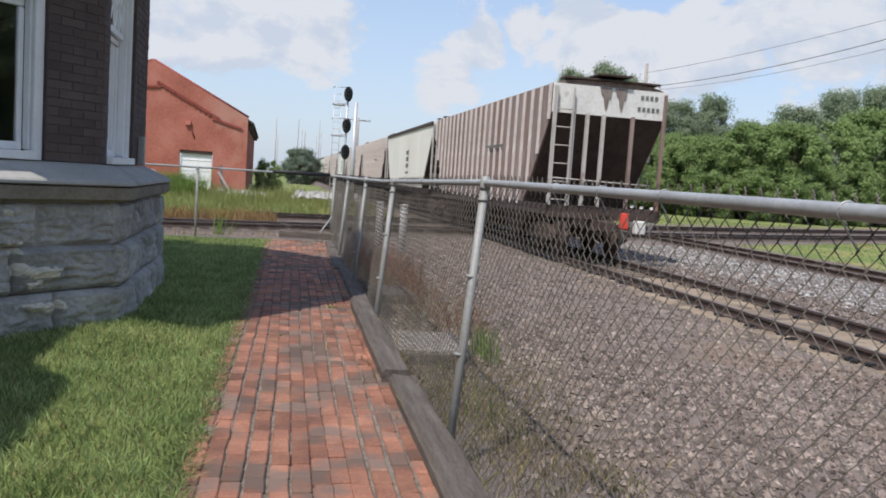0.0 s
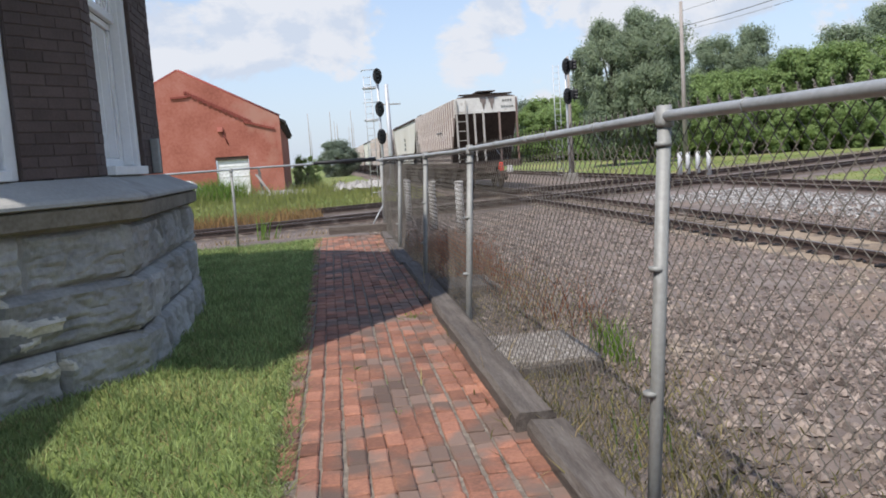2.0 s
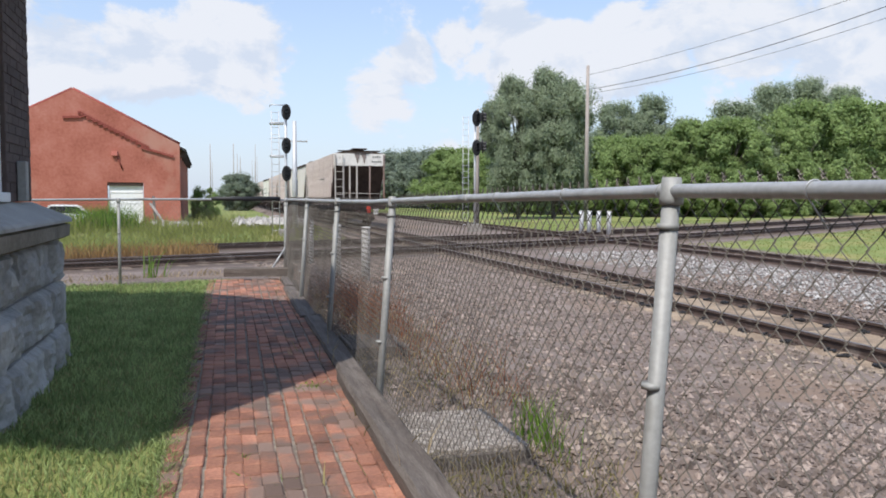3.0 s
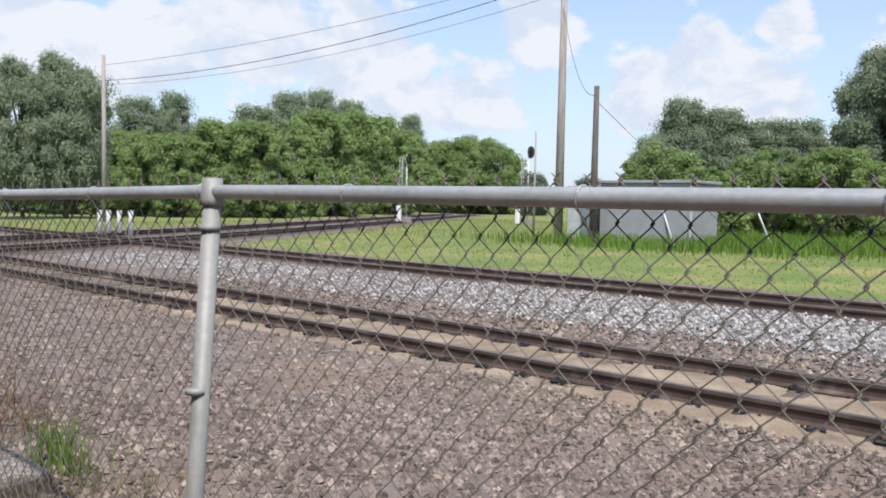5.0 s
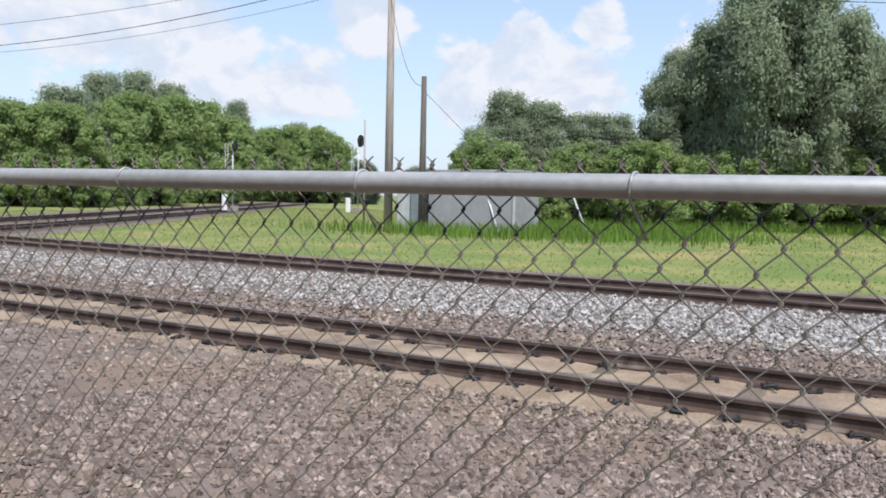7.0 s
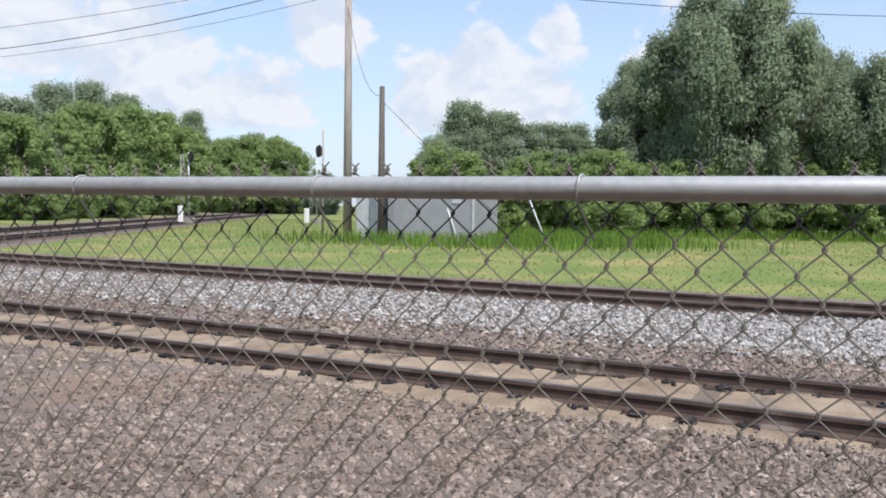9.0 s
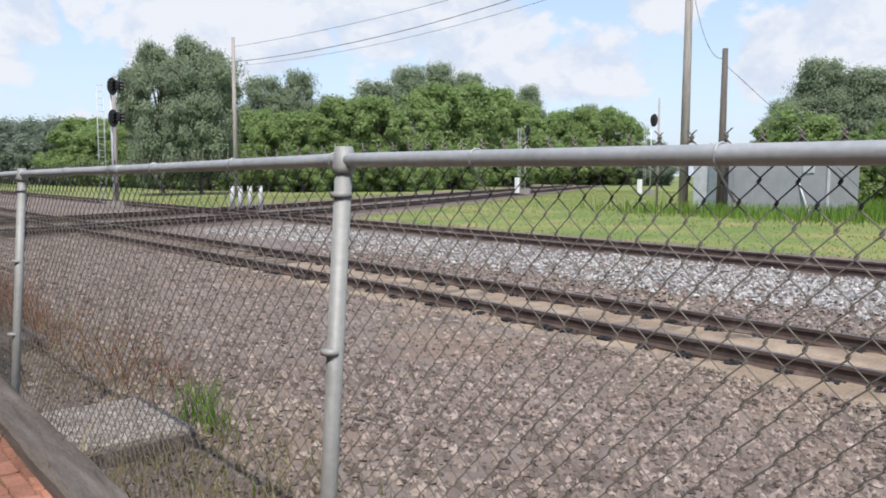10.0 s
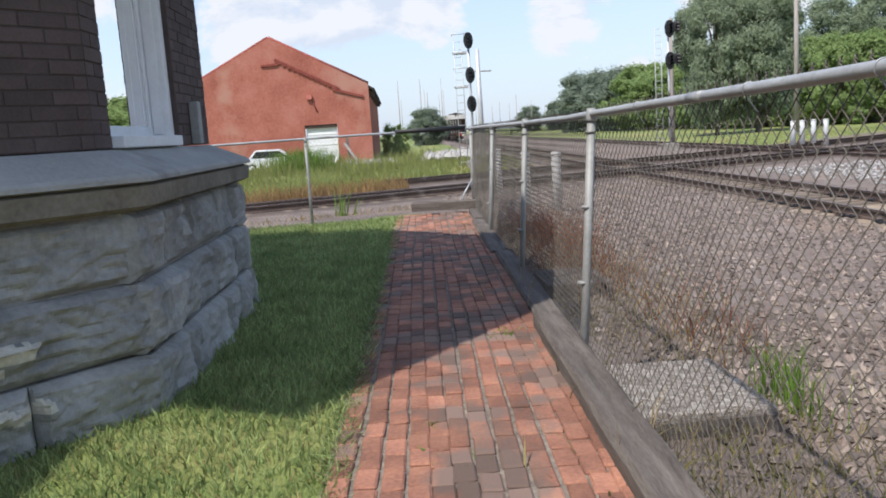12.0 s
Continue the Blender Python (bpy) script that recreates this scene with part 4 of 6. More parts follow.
boxed("junction_box", (0.08, 0.06, 0.27), face_pose(1, 1.72, 0.032, 1.31), M_POST, base, "grey metal box beside the window")
for i, s in ((0, 0.1), (0, 1.98), (1, 1.1)):
    boxed("ledge_joint", (0.008, 0.27, 0.012), face_pose(i, s, 0.12, 1.1) @ Matrix.Rotation(radians(-25), 4, "X"), M_MORTAR, base, bevel=0)

for i, (a, b, n) in enumerate(FACES):
    L = (b - a).length
    s0, w = OPENINGS[i]
    masonry("brick", i, 0.0, s0, SILL, 3.66, 0.198, 0.064, M_WALLBRICK, M_WALLJOINT, 0.06, depot, pieces=(i == 1))
    masonry("brick", i, s0 + w, L, SILL, 3.66, 0.198, 0.064, M_WALLBRICK, M_WALLJOINT, 0.06, depot, pieces=(i < 2))
    masonry("brick", i, s0, s0 + w, HEAD, 3.66, 0.198, 0.064, M_WALLBRICK, M_WALLJOINT, 0.06, depot)


def lattice(i, s0, s1, z0, z1, out, parent, half=0.105):
    """Crossing diagonal glazing bars, cut to the sash."""
    bm = bmesh.new()
    w, h = s1 - s0, z1 - z0
    step = half * 2
    slope = 1.9
    k = -int(h / slope / step) - 2
    while s0 + k * step < s1 + h:
        for sign in (1, -1):
            u0 = k * step + (half if sign < 0 else 0)
            pts = []
            for q in np.linspace(0, 1, 40):
                u = u0 + sign * q * h / slope if sign > 0 else u0 + h / slope - q * h / slope
                if 0 <= u <= w:
                    pts.append((u, q * h))
            if len(pts) > 2:
                tube(bm, [on_face(i, s0 + u, out, z0 + v) for u, v in (pts[0], pts[-1])], 0.008, 4)
        k += 1
    return part("lattice", bm, M_WHITE, parent)


def window(i, number):
    s0, w = OPENINGS[i]
    top = tagged(new(f"window_{number}"), "white wooden sash window with a diamond lattice upper sash", "window", kind="structure")
    zc, h = (SILL + HEAD) / 2, HEAD - SILL

    def bar(name, s, z, ws, hz, out, deep, parent):
        return boxed(name, (ws, deep, hz), face_pose(i, s, out, z), M_WHITE, parent, bevel=0.006)
    bar("window_frame", s0 + 0.036, zc, 0.072, h, -0.085, 0.11, top)
    bar("window_frame", s0 + w - 0.036, zc, 0.072, h, -0.085, 0.11, top)
    bar("window_frame", s0 + w / 2, HEAD - 0.04, w - 0.144, 0.08, -0.085, 0.11, top)
    bar("window_sill", s0 + w / 2, SILL + 0.03, w - 0.144, 0.06, -0.05, 0.17, top)
    bar("moulding", s0 + 0.08, zc, 0.016, h - 0.14, -0.1, 0.07, top)
    bar("moulding", s0 + w - 0.08, zc, 0.016, h - 0.14, -0.1, 0.07, top)
    a, b = s0 + 0.088, s0 + w - 0.088
    for name, z0, z1, out in (("lower_sash", SILL + 0.06, MEET, -0.15), ("upper_sash", MEET, HEAD - 0.08, -0.115)):
        sash = bar(name, (a + b) / 2, z0 + 0.03, b - a, 0.06, out, 0.04, top)
        bar("sash_rail", (a + b) / 2, z1 - 0.025, b - a, 0.05, out, 0.04, sash)
        bar("stile", a + 0.02, (z0 + z1) / 2, 0.04, z1 - z0 - 0.11, out, 0.038, sash)
        bar("stile", b - 0.02, (z0 + z1) / 2, 0.04, z1 - z0 - 0.11, out, 0.038, sash)
        pane = boxed("pane", (b - a - 0.075, 0.004, z1 - z0 - 0.1), face_pose(i, (a + b) / 2, out, (z0 + z1) / 2), M_GLASS, sash, "clear window glass", bevel=0)
        pane.visible_shadow = False
        if name == "upper_sash":
            lattice(i, a + 0.04, b - 0.04, z0 + 0.05, z1 - 0.05, out, sash)
    return top


for i in range(3):
    window(i, i + 1)

# body of the depot behind the bay, its room and roof
body = thing("depot_body", "dark brown brick station building behind its bay", "building", kind="structure")
WX = K0.x - 0.02


def wall_piece(x0, y0, x1, y1, z0, z1, mat=M_WALLBRICK, name="wall"):
    return boxed(name, (x1 - x0, y1 - y0, z1 - z0), pose((x0 + x1) / 2, (y0 + y1) / 2, (z0 + z1) / 2), mat, body, bevel=0)


SX = -3.2                       # the long wall south of the bay stands further back
wall_piece(SX - 0.3, -4.0, SX, K0.y - 0.32, -0.2, 3.6)
wall_piece(SX - 0.3, K0.y - 0.3, WX, K0.y - 0.02, -0.2, 3.66)
wall_piece(WX - 0.3, K3.y + 0.02, WX, 11.6, -0.2, 3.6)
wall_piece(BACK, -4.0, BACK + 0.3, 11.6, -0.2, 3.6)
wall_piece(BACK + 0.3, -4.0, SX - 0.3, -3.7, -0.2, 3.6)
# end wall with a window towards the north
NW0, NW1 = -3.95, -2.85
wall_piece(BACK + 0.3, 11.3, NW0, 11.6, -0.2, 3.6)
wall_piece(NW1, 11.3, WX - 0.3, 11.6, -0.2, 3.6)
wall_piece(NW0, 11.3, NW1, 11.6, -0.2, 1.28)
wall_piece(NW0, 11.3, NW1, 11.6, 3.25, 3.6)
back_window = tagged(new("window_4"), "white sash window with diamond lattice in the far wall", "window", kind="structure")
for x0, x1, z0, z1 in ((NW0, NW0 + 0.09, 1.28, 3.25), (NW1 - 0.09, NW1, 1.28, 3.25), (NW0 + 0.09, NW1 - 0.09, 1.28, 1.38), (NW0 + 0.09, NW1 - 0.09, 3.15, 3.25), (NW0 + 0.09, NW1 - 0.09, 2.4, 2.46)):
    boxed("window_frame", (x1 - x0, 0.1, z1 - z0), pose((x0 + x1) / 2, 11.42, (z0 + z1) / 2), M_DARKPOLE, back_window)
bm = bmesh.new()
wx, hz = (NW1 - NW0 - 0.18), 0.69
for k in range(-5, 10):
    for sg in (1, -1):
        pts = [(k * 0.21 + (sg * q * hz / 1.9 if sg > 0 else (1 - q) * hz / 1.9), q * hz) for q in np.linspace(0, 1, 60)]
        pts = [p for p in pts if 0 <= p[0] <= wx]
        if len(pts) > 2:
            tube(bm, [(NW0 + 0.09 + u, 11.42, 2.46 + v) for u, v in (pts[0], pts[-1])], 0.011, 4)
part("lattice", bm, M_DARKPOLE, back_window)
gp = boxed("pane", (wx, 0.004, 1.75), pose((NW0 + NW1) / 2, 11.44, 2.27), M_GLASS, back_window, bevel=0)
gp.visible_shadow = False
boxed("floor", (WX - BACK + 2.0, 15.2, 0.1), pose((WX + BACK) / 2 - 0.6, 3.8, 0.35), M_FLOORWOOD, body, bevel=0)
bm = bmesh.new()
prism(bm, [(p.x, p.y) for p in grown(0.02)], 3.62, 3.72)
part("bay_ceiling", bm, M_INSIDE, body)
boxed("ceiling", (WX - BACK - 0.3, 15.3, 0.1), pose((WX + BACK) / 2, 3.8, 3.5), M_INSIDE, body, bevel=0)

roof = thing("depot_roof", "dark overhanging depot roof with wooden brackets", "roof", kind="structure")
EAVE = 3.75


def hip(outline, z, rise, centre, name):
    bm = bmesh.new()
    lo = [bm.verts.new((x, y, z)) for x, y in outline]
    hi = [bm.verts.new((x, y, z + 0.16)) for x, y in outline]
    tip = bm.verts.new((*centre, z + rise))
    k = len(lo)
    for a in range(k):
        b = (a + 1) % k
        bm.faces.new((lo[a], lo[b], hi[b], hi[a]))
        bm.faces.new((hi[a], hi[b], tip))
    bm.faces.new(list(reversed(lo)))
    bmesh.ops.recalc_face_normals(bm, faces=bm.faces[:])
    return part(name, bm, M_ROOF, roof)


bay_eave = grown(0.8)
hip([(-4.6, 5.25), (-2.5, 5.0)] + [(p.x, p.y) for p in bay_eave] + [(-4.6, bay_eave[3].y)], EAVE, 1.1, (-3.4, 7.86), "bay_roof")
hip([(BACK - 0.6, -5), (-2.1, -5), (-2.02, 2.9), (-2.4, 3.4), (-4.0, 3.5), (-4.0, 11.9), (BACK - 0.6, 11.9)], 3.62, 2.0, (-5.8, 3.0), "main_roof")
for i, s in ((0, 0.15), (0, 2.0), (1, 0.15), (1, 2.05), (2, 0.15), (2, 2.0)):
    bm = bmesh.new()
    m = face_pose(i, s, 0, 0)
    a = [(0, 3.1), (0.1, 3.1), (0.16, 3.32), (0.4, 3.55), (0.6, 3.64), (0.6, 3.74), (0, 3.74)]
    lo = [bm.verts.new(m @ Vector((-0.05, u, z))) for u, z in a]
    hi = [bm.verts.new(m @ Vector((0.05, u, z))) for u, z in a]
    for k in range(len(a)):
        bm.faces.new((lo[k], lo[(k + 1) % len(a)], hi[(k + 1) % len(a)], hi[k]))
    bm.faces.new(lo)
    bm.faces.new(list(reversed(hi)))
    bmesh.ops.recalc_face_normals(bm, faces=bm.faces[:])
    part("bracket", bm, M_DARKPOLE, roof)


# ---------- red brick freight house ----------
def freight_house():
    top = thing("freight_house", "red brick gabled freight house with a white door", "building", kind="structure")
    x0, x1, y0, y1, zb, ze, za = -13.7, -0.93, 58.0, 84.0, -0.6, 4.65, 8.0
    xm = (x0 + x1) / 2
    dx0, dx1, dz = -5.4, -3.2, 2.15

    def gable(lo, hi, z0, z1):
        bm = bmesh.new()
        prism(bm, [(lo, z0), (hi, z0), (hi, z1), (lo, z1)], y0, y0 + 0.4, "y")
        return part("wall", bm, M_REDBRICK, top)
    gable(x0, dx0, zb, ze - 0.4)
    gable(dx1, x1, zb, ze - 0.4)
    gable(dx0, dx1, dz, ze - 0.4)
    bm = bmesh.new()
    prism(bm, [(x0, ze - 0.4), (x1, ze - 0.4), (x1, ze), (xm, za), (x0, ze)], y0, y0 + 0.4, "y")
    part("gable", bm, M_REDBRICK, top)
    for a, b in ((x0, x0 + 0.4), (x1 - 0.4, x1)):
        boxed("side_wall", (b - a, y1 - y0 - 0.4, ze - zb), pose((a + b) / 2, (y0 + 0.4 + y1) / 2, (ze + zb) / 2), M_REDBRICK, top, bevel=0)
    slope = (za - ze) / (x1 - xm)
    for side in (-1, 1):
        xe = xm + side * (x1 - xm)
        xo = xe + side * 0.4
        bm = bmesh.new()
        a, b = (xm, za - 0.25), (xo, ze - 0.25 - 0.4 * slope)
        pts = [a, b, (b[0], b[1] + 0.18), (a[0], a[1] + 0.18)]
        prism(bm, pts if side < 0 else pts[::-1], y0 + 0.42, y1 + 0.3, "y")
        part("roof", bm, M_ROOF, top)
        # stone coping on the gable and a lower dark brick course
        for drop, lo, hi, mat, name, proud in ((0.0, 0.0, 1.0, M_REDTRIM, "coping", 0.06), ):
            p, q = Vector((xm, y0 - proud, za + 0.02)), Vector((xe, y0 - proud, ze + 0.02))
            rod(name, [p + Vector((0, 0.2, 0)), q + Vector((0, 0.2, 0))], 0.13, mat, top, sides=4)
    bm = bmesh.new()
    xs = np.linspace(xm + 0.4, xm + 4.4, 26)
    for k, x in enumerate(xs):
        z = za - 1.45 - (x - xm - 0.4) * slope
        block(bm, (0.2, 0.12, 0.16), pose(x, y0 - 0.05, z))
        if k % 2:
            block(bm, (0.12, 0.1, 0.14), pose(x, y0 - 0.04, z - 0.14))
    for x in np.linspace(xm - 0.5, xm + 0.4, 6):
        block(bm, (0.2, 0.12, 0.14), pose(x, y0 - 0.05, za - 1.75 + 0.05 * (x - xm)))
    for x in np.linspace(xm + 4.1, xm + 5.9, 10):
        block(bm, (0.22, 0.12, 0.14), pose(x, y0 - 0.05, za - 3.6 - (x - xm - 4.1) * slope * 0.55))
    tagged(part("corbel_course", bm, M_REDTRIM, top), kind="stuff")
    boxed("door", (dx1 - dx0 - 0.16, 0.1, dz - zb - 0.06), pose((dx0 + dx1) / 2 + 0.02, y0 + 0.25, (dz + zb) / 2), M_WHITE, top, "white panelled loading door")
    # dark strip across the door's top stands in for shade; no lintel there
    boxed("door_lintel", (dx1 - dx0 - 0.04, 0.14, 0.22), pose((dx0 + dx1) / 2, y0 + 0.12, dz - 0.11), M_CAR_DARK, top)
    for k in range(3):
        boxed("door_batten", (dx1 - dx0 - 0.2, 0.03, 0.05), pose((dx0 + dx1) / 2 + 0.02, y0 + 0.185, 0.1 + k * 0.7), M_WHITE, top)
    boxed("wall_lamp", (0.35, 0.2, 0.3), pose(-4.9, y0 - 0.1, 4.0), M_REDPALE, top)
    rod("conduit", [(-4.8, y0 - 0.03, 3.9), (-4.45, y0 - 0.03, 3.0)], 0.05, M_REDTRIM, top, sides=6)
    for k in range(5):
        boxed("eave_bracket", (0.36, 0.2, 0.4), pose(x1 + 0.18, y0 + 1.0 + k * 5, ze - 0.62), M_DARKPOLE, top)
    return top


freight_house()


# ---------- hopper cars ----------
CAR_L = 17.0


def hopper(name, ribbed, paint, label):
    """A covered hopper; y runs along it with its rear end at 0, z from the rail head."""
    top = thing(name, label, "railway car", "hopper cars of the train")
    L = CAR_L - 0.9
    hw, zs, zt = 1.56, 1.28, 4.45
    # shell: side outline drawn out across, with the slanted ends
    side = [(0.15, 3.72), (0.15, zt), (L - 0.15, zt), (L - 0.15, 3.72), (L - 2.2, zs), (2.2, zs)]
    bm = bmesh.new()
    prism(bm, side, -hw, hw, "x")
    part("shell", bm, paint, top)
    # arched roof
    bm = bmesh.new()
    arc = [(-hw, zt - 0.02)] + [(hw * math.sin(a), zt - 0.02 + 0.2 * (math.cos(a) - math.cos(1.45)) / (1 - math.cos(1.45))) for a in np.linspace(-1.45, 1.45, 9)] + [(hw, zt - 0.02)]
    prism(bm, arc[::-1], 0.15, L - 0.15, "y")
    part("roof", bm, paint, top)
    boxed("side_sill", (0.1, L, 0.28), pose(-hw + 0.02, L / 2, zs - 0.05), M_CAR_DARK, top)
    boxed("side_sill", (0.1, L, 0.28), pose(hw - 0.02, L / 2, zs - 0.05), M_CAR_DARK, top)
    boxed("centre_sill", (0.6, L, 0.4), pose(0, L / 2, 0.95), M_CAR_DARK, top)
    for end in (0, 1):
        y = 0.0 if end == 0 else L
        sg = 1 if end == 0 else -1
        boxed("end_sill", (2 * hw, 0.16, 0.32), pose(0, y + sg * 0.08, zs - 0.08), M_CAR_DARK, top)
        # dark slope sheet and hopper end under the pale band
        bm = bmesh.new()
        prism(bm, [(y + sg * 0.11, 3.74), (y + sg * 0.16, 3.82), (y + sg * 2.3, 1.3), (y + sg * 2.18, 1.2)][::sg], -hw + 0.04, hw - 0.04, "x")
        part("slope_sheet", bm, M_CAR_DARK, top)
        boxed("end_band", (2 * hw + 0.02, 0.05, 0.74), pose(0, y + sg * 0.12, 4.08), M_CAR_WHITE, top, "grimy white end band")
        for x in (-1.0, -0.62, -0.18, 0.62):
            boxed("end_post", (0.09, 0.1, 2.5), pose(x, y + sg * 0.07, 2.5), M_CAR_POST if x != 0.62 else paint, top)
        for x in (-1.5, 1.5):
            boxed("corner_post", (0.08, 0.1, 3.1), pose(x, y + sg * 0.09, 2.83), M_CAR_POST if x < 0 else paint, top)
        lad = boxed("ladder", (0.04, 0.05, 3.0), pose(-1.05, y - sg * 0.02, 2.85), M_CAR_POST, top)
        boxed("stringer", (0.04, 0.05, 3.0), pose(-1.5, y - sg * 0.02, 2.85), M_CAR_POST, lad)
        for k in range(6):
            rod("rung", [(-1.5, y - sg * 0.02, 1.5 + k * 0.46), (-1.05, y - sg * 0.02, 1.5 + k * 0.46)], 0.018, M_CAR_POST, lad, sides=5)
        rod("hand_rail", [(-1.55, y - sg * 0.03, 2.05), (1.2, y - sg * 0.03, 2.0)], 0.02, M_CAR_POST, top, sides=5)
        boxed("coupler", (0.26, 0.75, 0.3), pose(0, y - sg * 0.2, 0.88), M_CAR_DARK, top, bevel=0.04)
        rod("air_hose", [(0.35, y - sg * 0.1, 0.9), (0.42, y - sg * 0.35, 0.6), (0.3, y - sg * 0.45, 0.45)], 0.03, M_BLACK, top, sides=6)
        boxed("brake_platform", (1.1, 0.3, 0.05), pose(-0.3, y + sg * 0.15, 1.35), M_CAR_DARK, top)
        # rust streaks and the running board over the end
        boxed("running_board", (0.9, 0.8, 0.05), pose(0.0, y + sg * 0.3, 4.74), M_CAR_DARK, top)
        boxed("running_board", (2.6, 0.45, 0.05), pose(0, y + sg * 0.25, 4.62), M_CAR_DARK, top)
        for x in (-0.16, 0.26):
            bm = bmesh.new()
            prism(bm, [(x - 0.17, 4.44), (x - 0.11, 4.22), (x - 0.07, 4.25), (x - 0.03, 4.02), (x + 0.02, 3.84), (x + 0.06, 3.98), (x + 0.09, 4.2), (x + 0.13, 4.12), (x + 0.16, 4.44)], y + sg * 0.07, y + sg * 0.1, "y")
            part("rust_streak", bm, M_STREAK, top)
    boxed("running_board", (0.85, L - 1, 0.05), pose(0, L / 2, 4.74), M_CAR_DARK, top)
    for k in range(8):
        boxed("hatch", (0.8, 1.3, 0.14), pose(0, 1.6 + k * (L - 3.2) / 7, 4.66), paint, top, bevel=0.03)
    if ribbed:
        bm = bmesh.new()
        block(bm, (0.07, 0.1, zt - zs - 0.05), Matrix(), 0.01)
        me = bpy.data.meshes.new("rib")
        bm.to_mesh(me)
        bm.free()
        me.materials.append(M_CAR_RIB)
        for sx in (-1, 1):
            for k in range(22):
                y = 0.3 + k * (L - 0.6) / 21
                z0 = zs
                if y < 2.2:
                    z0 = 3.72 - (y - 0.15) / 2.05 * (3.72 - zs)
                if y > L - 2.2:
                    z0 = 3.72 - (L - 0.15 - y) / 2.05 * (3.72 - zs)
                ob = new("rib", me)
                ob.parent = top
                ob.matrix_basis = Matrix.LocRotScale((sx * (hw + 0.03), y, (z0 + zt) / 2), None, (1, 1, max(0.05, (zt - z0) / (zt - zs - 0.05))))
        boxed("number_panel", (0.02, 2.0, 0.06), pose(-hw - 0.06, 5.5, 3.0), M_MARK, top, bevel=0)
    else:
        for k in (0, 1, 2):
            boxed("lettering_bar", (0.02, 0.75, 0.22), pose(-hw - 0.012, L * 0.45, 3.2 - k * 0.36), M_MARK, top, bevel=0)
        boxed("lettering_bar", (0.02, 0.9, 0.1), pose(-hw - 0.012, L * 0.45, 2.1), M_MARK, top, bevel=0)
        boxed("top_chord", (0.08, L, 0.16), pose(-hw - 0.02, L / 2, zt - 0.06), M_CAR_DARK, top)
    for j in (0.55, 0.25):
        for k in range(4 if j > 0.5 else 5):
            boxed("lettering_bar", (0.075, 0.02, 0.1), pose(0.85 + k * 0.13 - (0.07 if j < 0.5 else 0), 0.084, 3.72 + j), M_MARK, top, bevel=0)
    for k in range(3):
        bm = bmesh.new()
        yc = 4.0 + k * (L - 8.0) / 2
        prism(bm, [(yc - 1.9, zs), (yc + 1.9, zs), (yc + 0.4, 0.35), (yc - 0.4, 0.35)], -1.2, 1.2, "x")
        part("hopper_chute", bm, M_CAR_DARK, top)
    for yc in (1.9, L - 1.9):
        truck = boxed("truck", (2.1, 0.4, 0.3), pose(0, yc, 0.62), M_CAR_DARK, top, bevel=0.03)
        for sx in (-1, 1):
            bm = bmesh.new()
            prism(bm, [(yc - 1.2, 0.5), (yc - 0.9, 0.38), (yc - 0.45, 0.3), (yc + 0.45, 0.3), (yc + 0.9, 0.38), (yc + 1.2, 0.5), (yc + 0.9, 0.66), (yc + 0.35, 0.82), (yc - 0.35, 0.82), (yc - 0.9, 0.66)], sx * 1.0 - 0.07, sx * 1.0 + 0.07, "x")
            part("side_frame", bm, M_CAR_DARK, truck)
            for dy in (-0.87, 0.87):
                w = rod("wheel", [(sx * 0.68, yc + dy, 0.455), (sx * 0.72, yc + dy, 0.455), (sx * 0.725, yc + dy, 0.455), (sx * 0.82, yc + dy, 0.455)], [0.48, 0.48, 0.455, 0.455], M_RUST, truck, sides=20)
    return top


def marker(parent):
    boxed("marker_lamp", (0.22, 0.16, 0.42), pose(0.5, -0.2, 1.05), M_RED, parent, "red rear marker", bevel=0.03)
    boxed("end_device", (0.3, 0.2, 0.35), pose(0.95, -0.16, 0.9), M_CAR_WHITE, parent, bevel=0.03)


last_car = hopper("hopper_car", True, M_CAR_TAN, "weathered tan ribbed covered hopper at the train's rear")
marker(last_car)
cream = hopper("hopper_car", False, M_CAR_CREAM, "cream smooth-sided covered hopper with dark lettering")
rose = hopper("hopper_car", True, M_CAR_PINK, "faded rose ribbed covered hopper")
train = [last_car, cream, rose]
order = [2, 1, 2, 2, 1, 2, 1, 1, 2, 2, 1]
for k in order:
    train.append(copy_thing(train[k], Matrix()))
TRAIN_START, TRAIN_SPEED = 19.7, 10.4


# ---------- signals ----------
def signal_head(parent, m, r=0.36):
    bm = bmesh.new()
    outline = [(0.72 * r * math.cos(a), r * 1.15 * math.sin(a) * (1.0 if math.sin(a) > 0 else 1.12)) for a in np.linspace(0, 2 * math.pi, 24, endpoint=False)]
    prism(bm, outline, -0.03, 0.0, "y")
    bm.transform(m)
    head = part("target", bm, M_BLACK, parent, "black oval signal target")
    bm = bmesh.new()
    block(bm, (0.24, 0.3, 0.5), m @ pose(0, 0.16, 0), 0.04)
    part("housing", bm, M_BLACK, head)
    for z in (0.17, 0, -0.17):
        bm = bmesh.new()
        tube(bm, [m @ Vector((0, -0.02, z)), m @ Vector((0, -0.22, z - 0.02))], [0.09, 0.1], 10, caps=False)
        part("hood", bm, M_BLACK, head, smooth=True)
        bm = bmesh.new()
        tube(bm, [m @ Vector((0, -0.03, z)), m @ Vector((0, -0.045, z))], 0.085, 12)
        part("lens", bm, M_LENS, head)
    return head


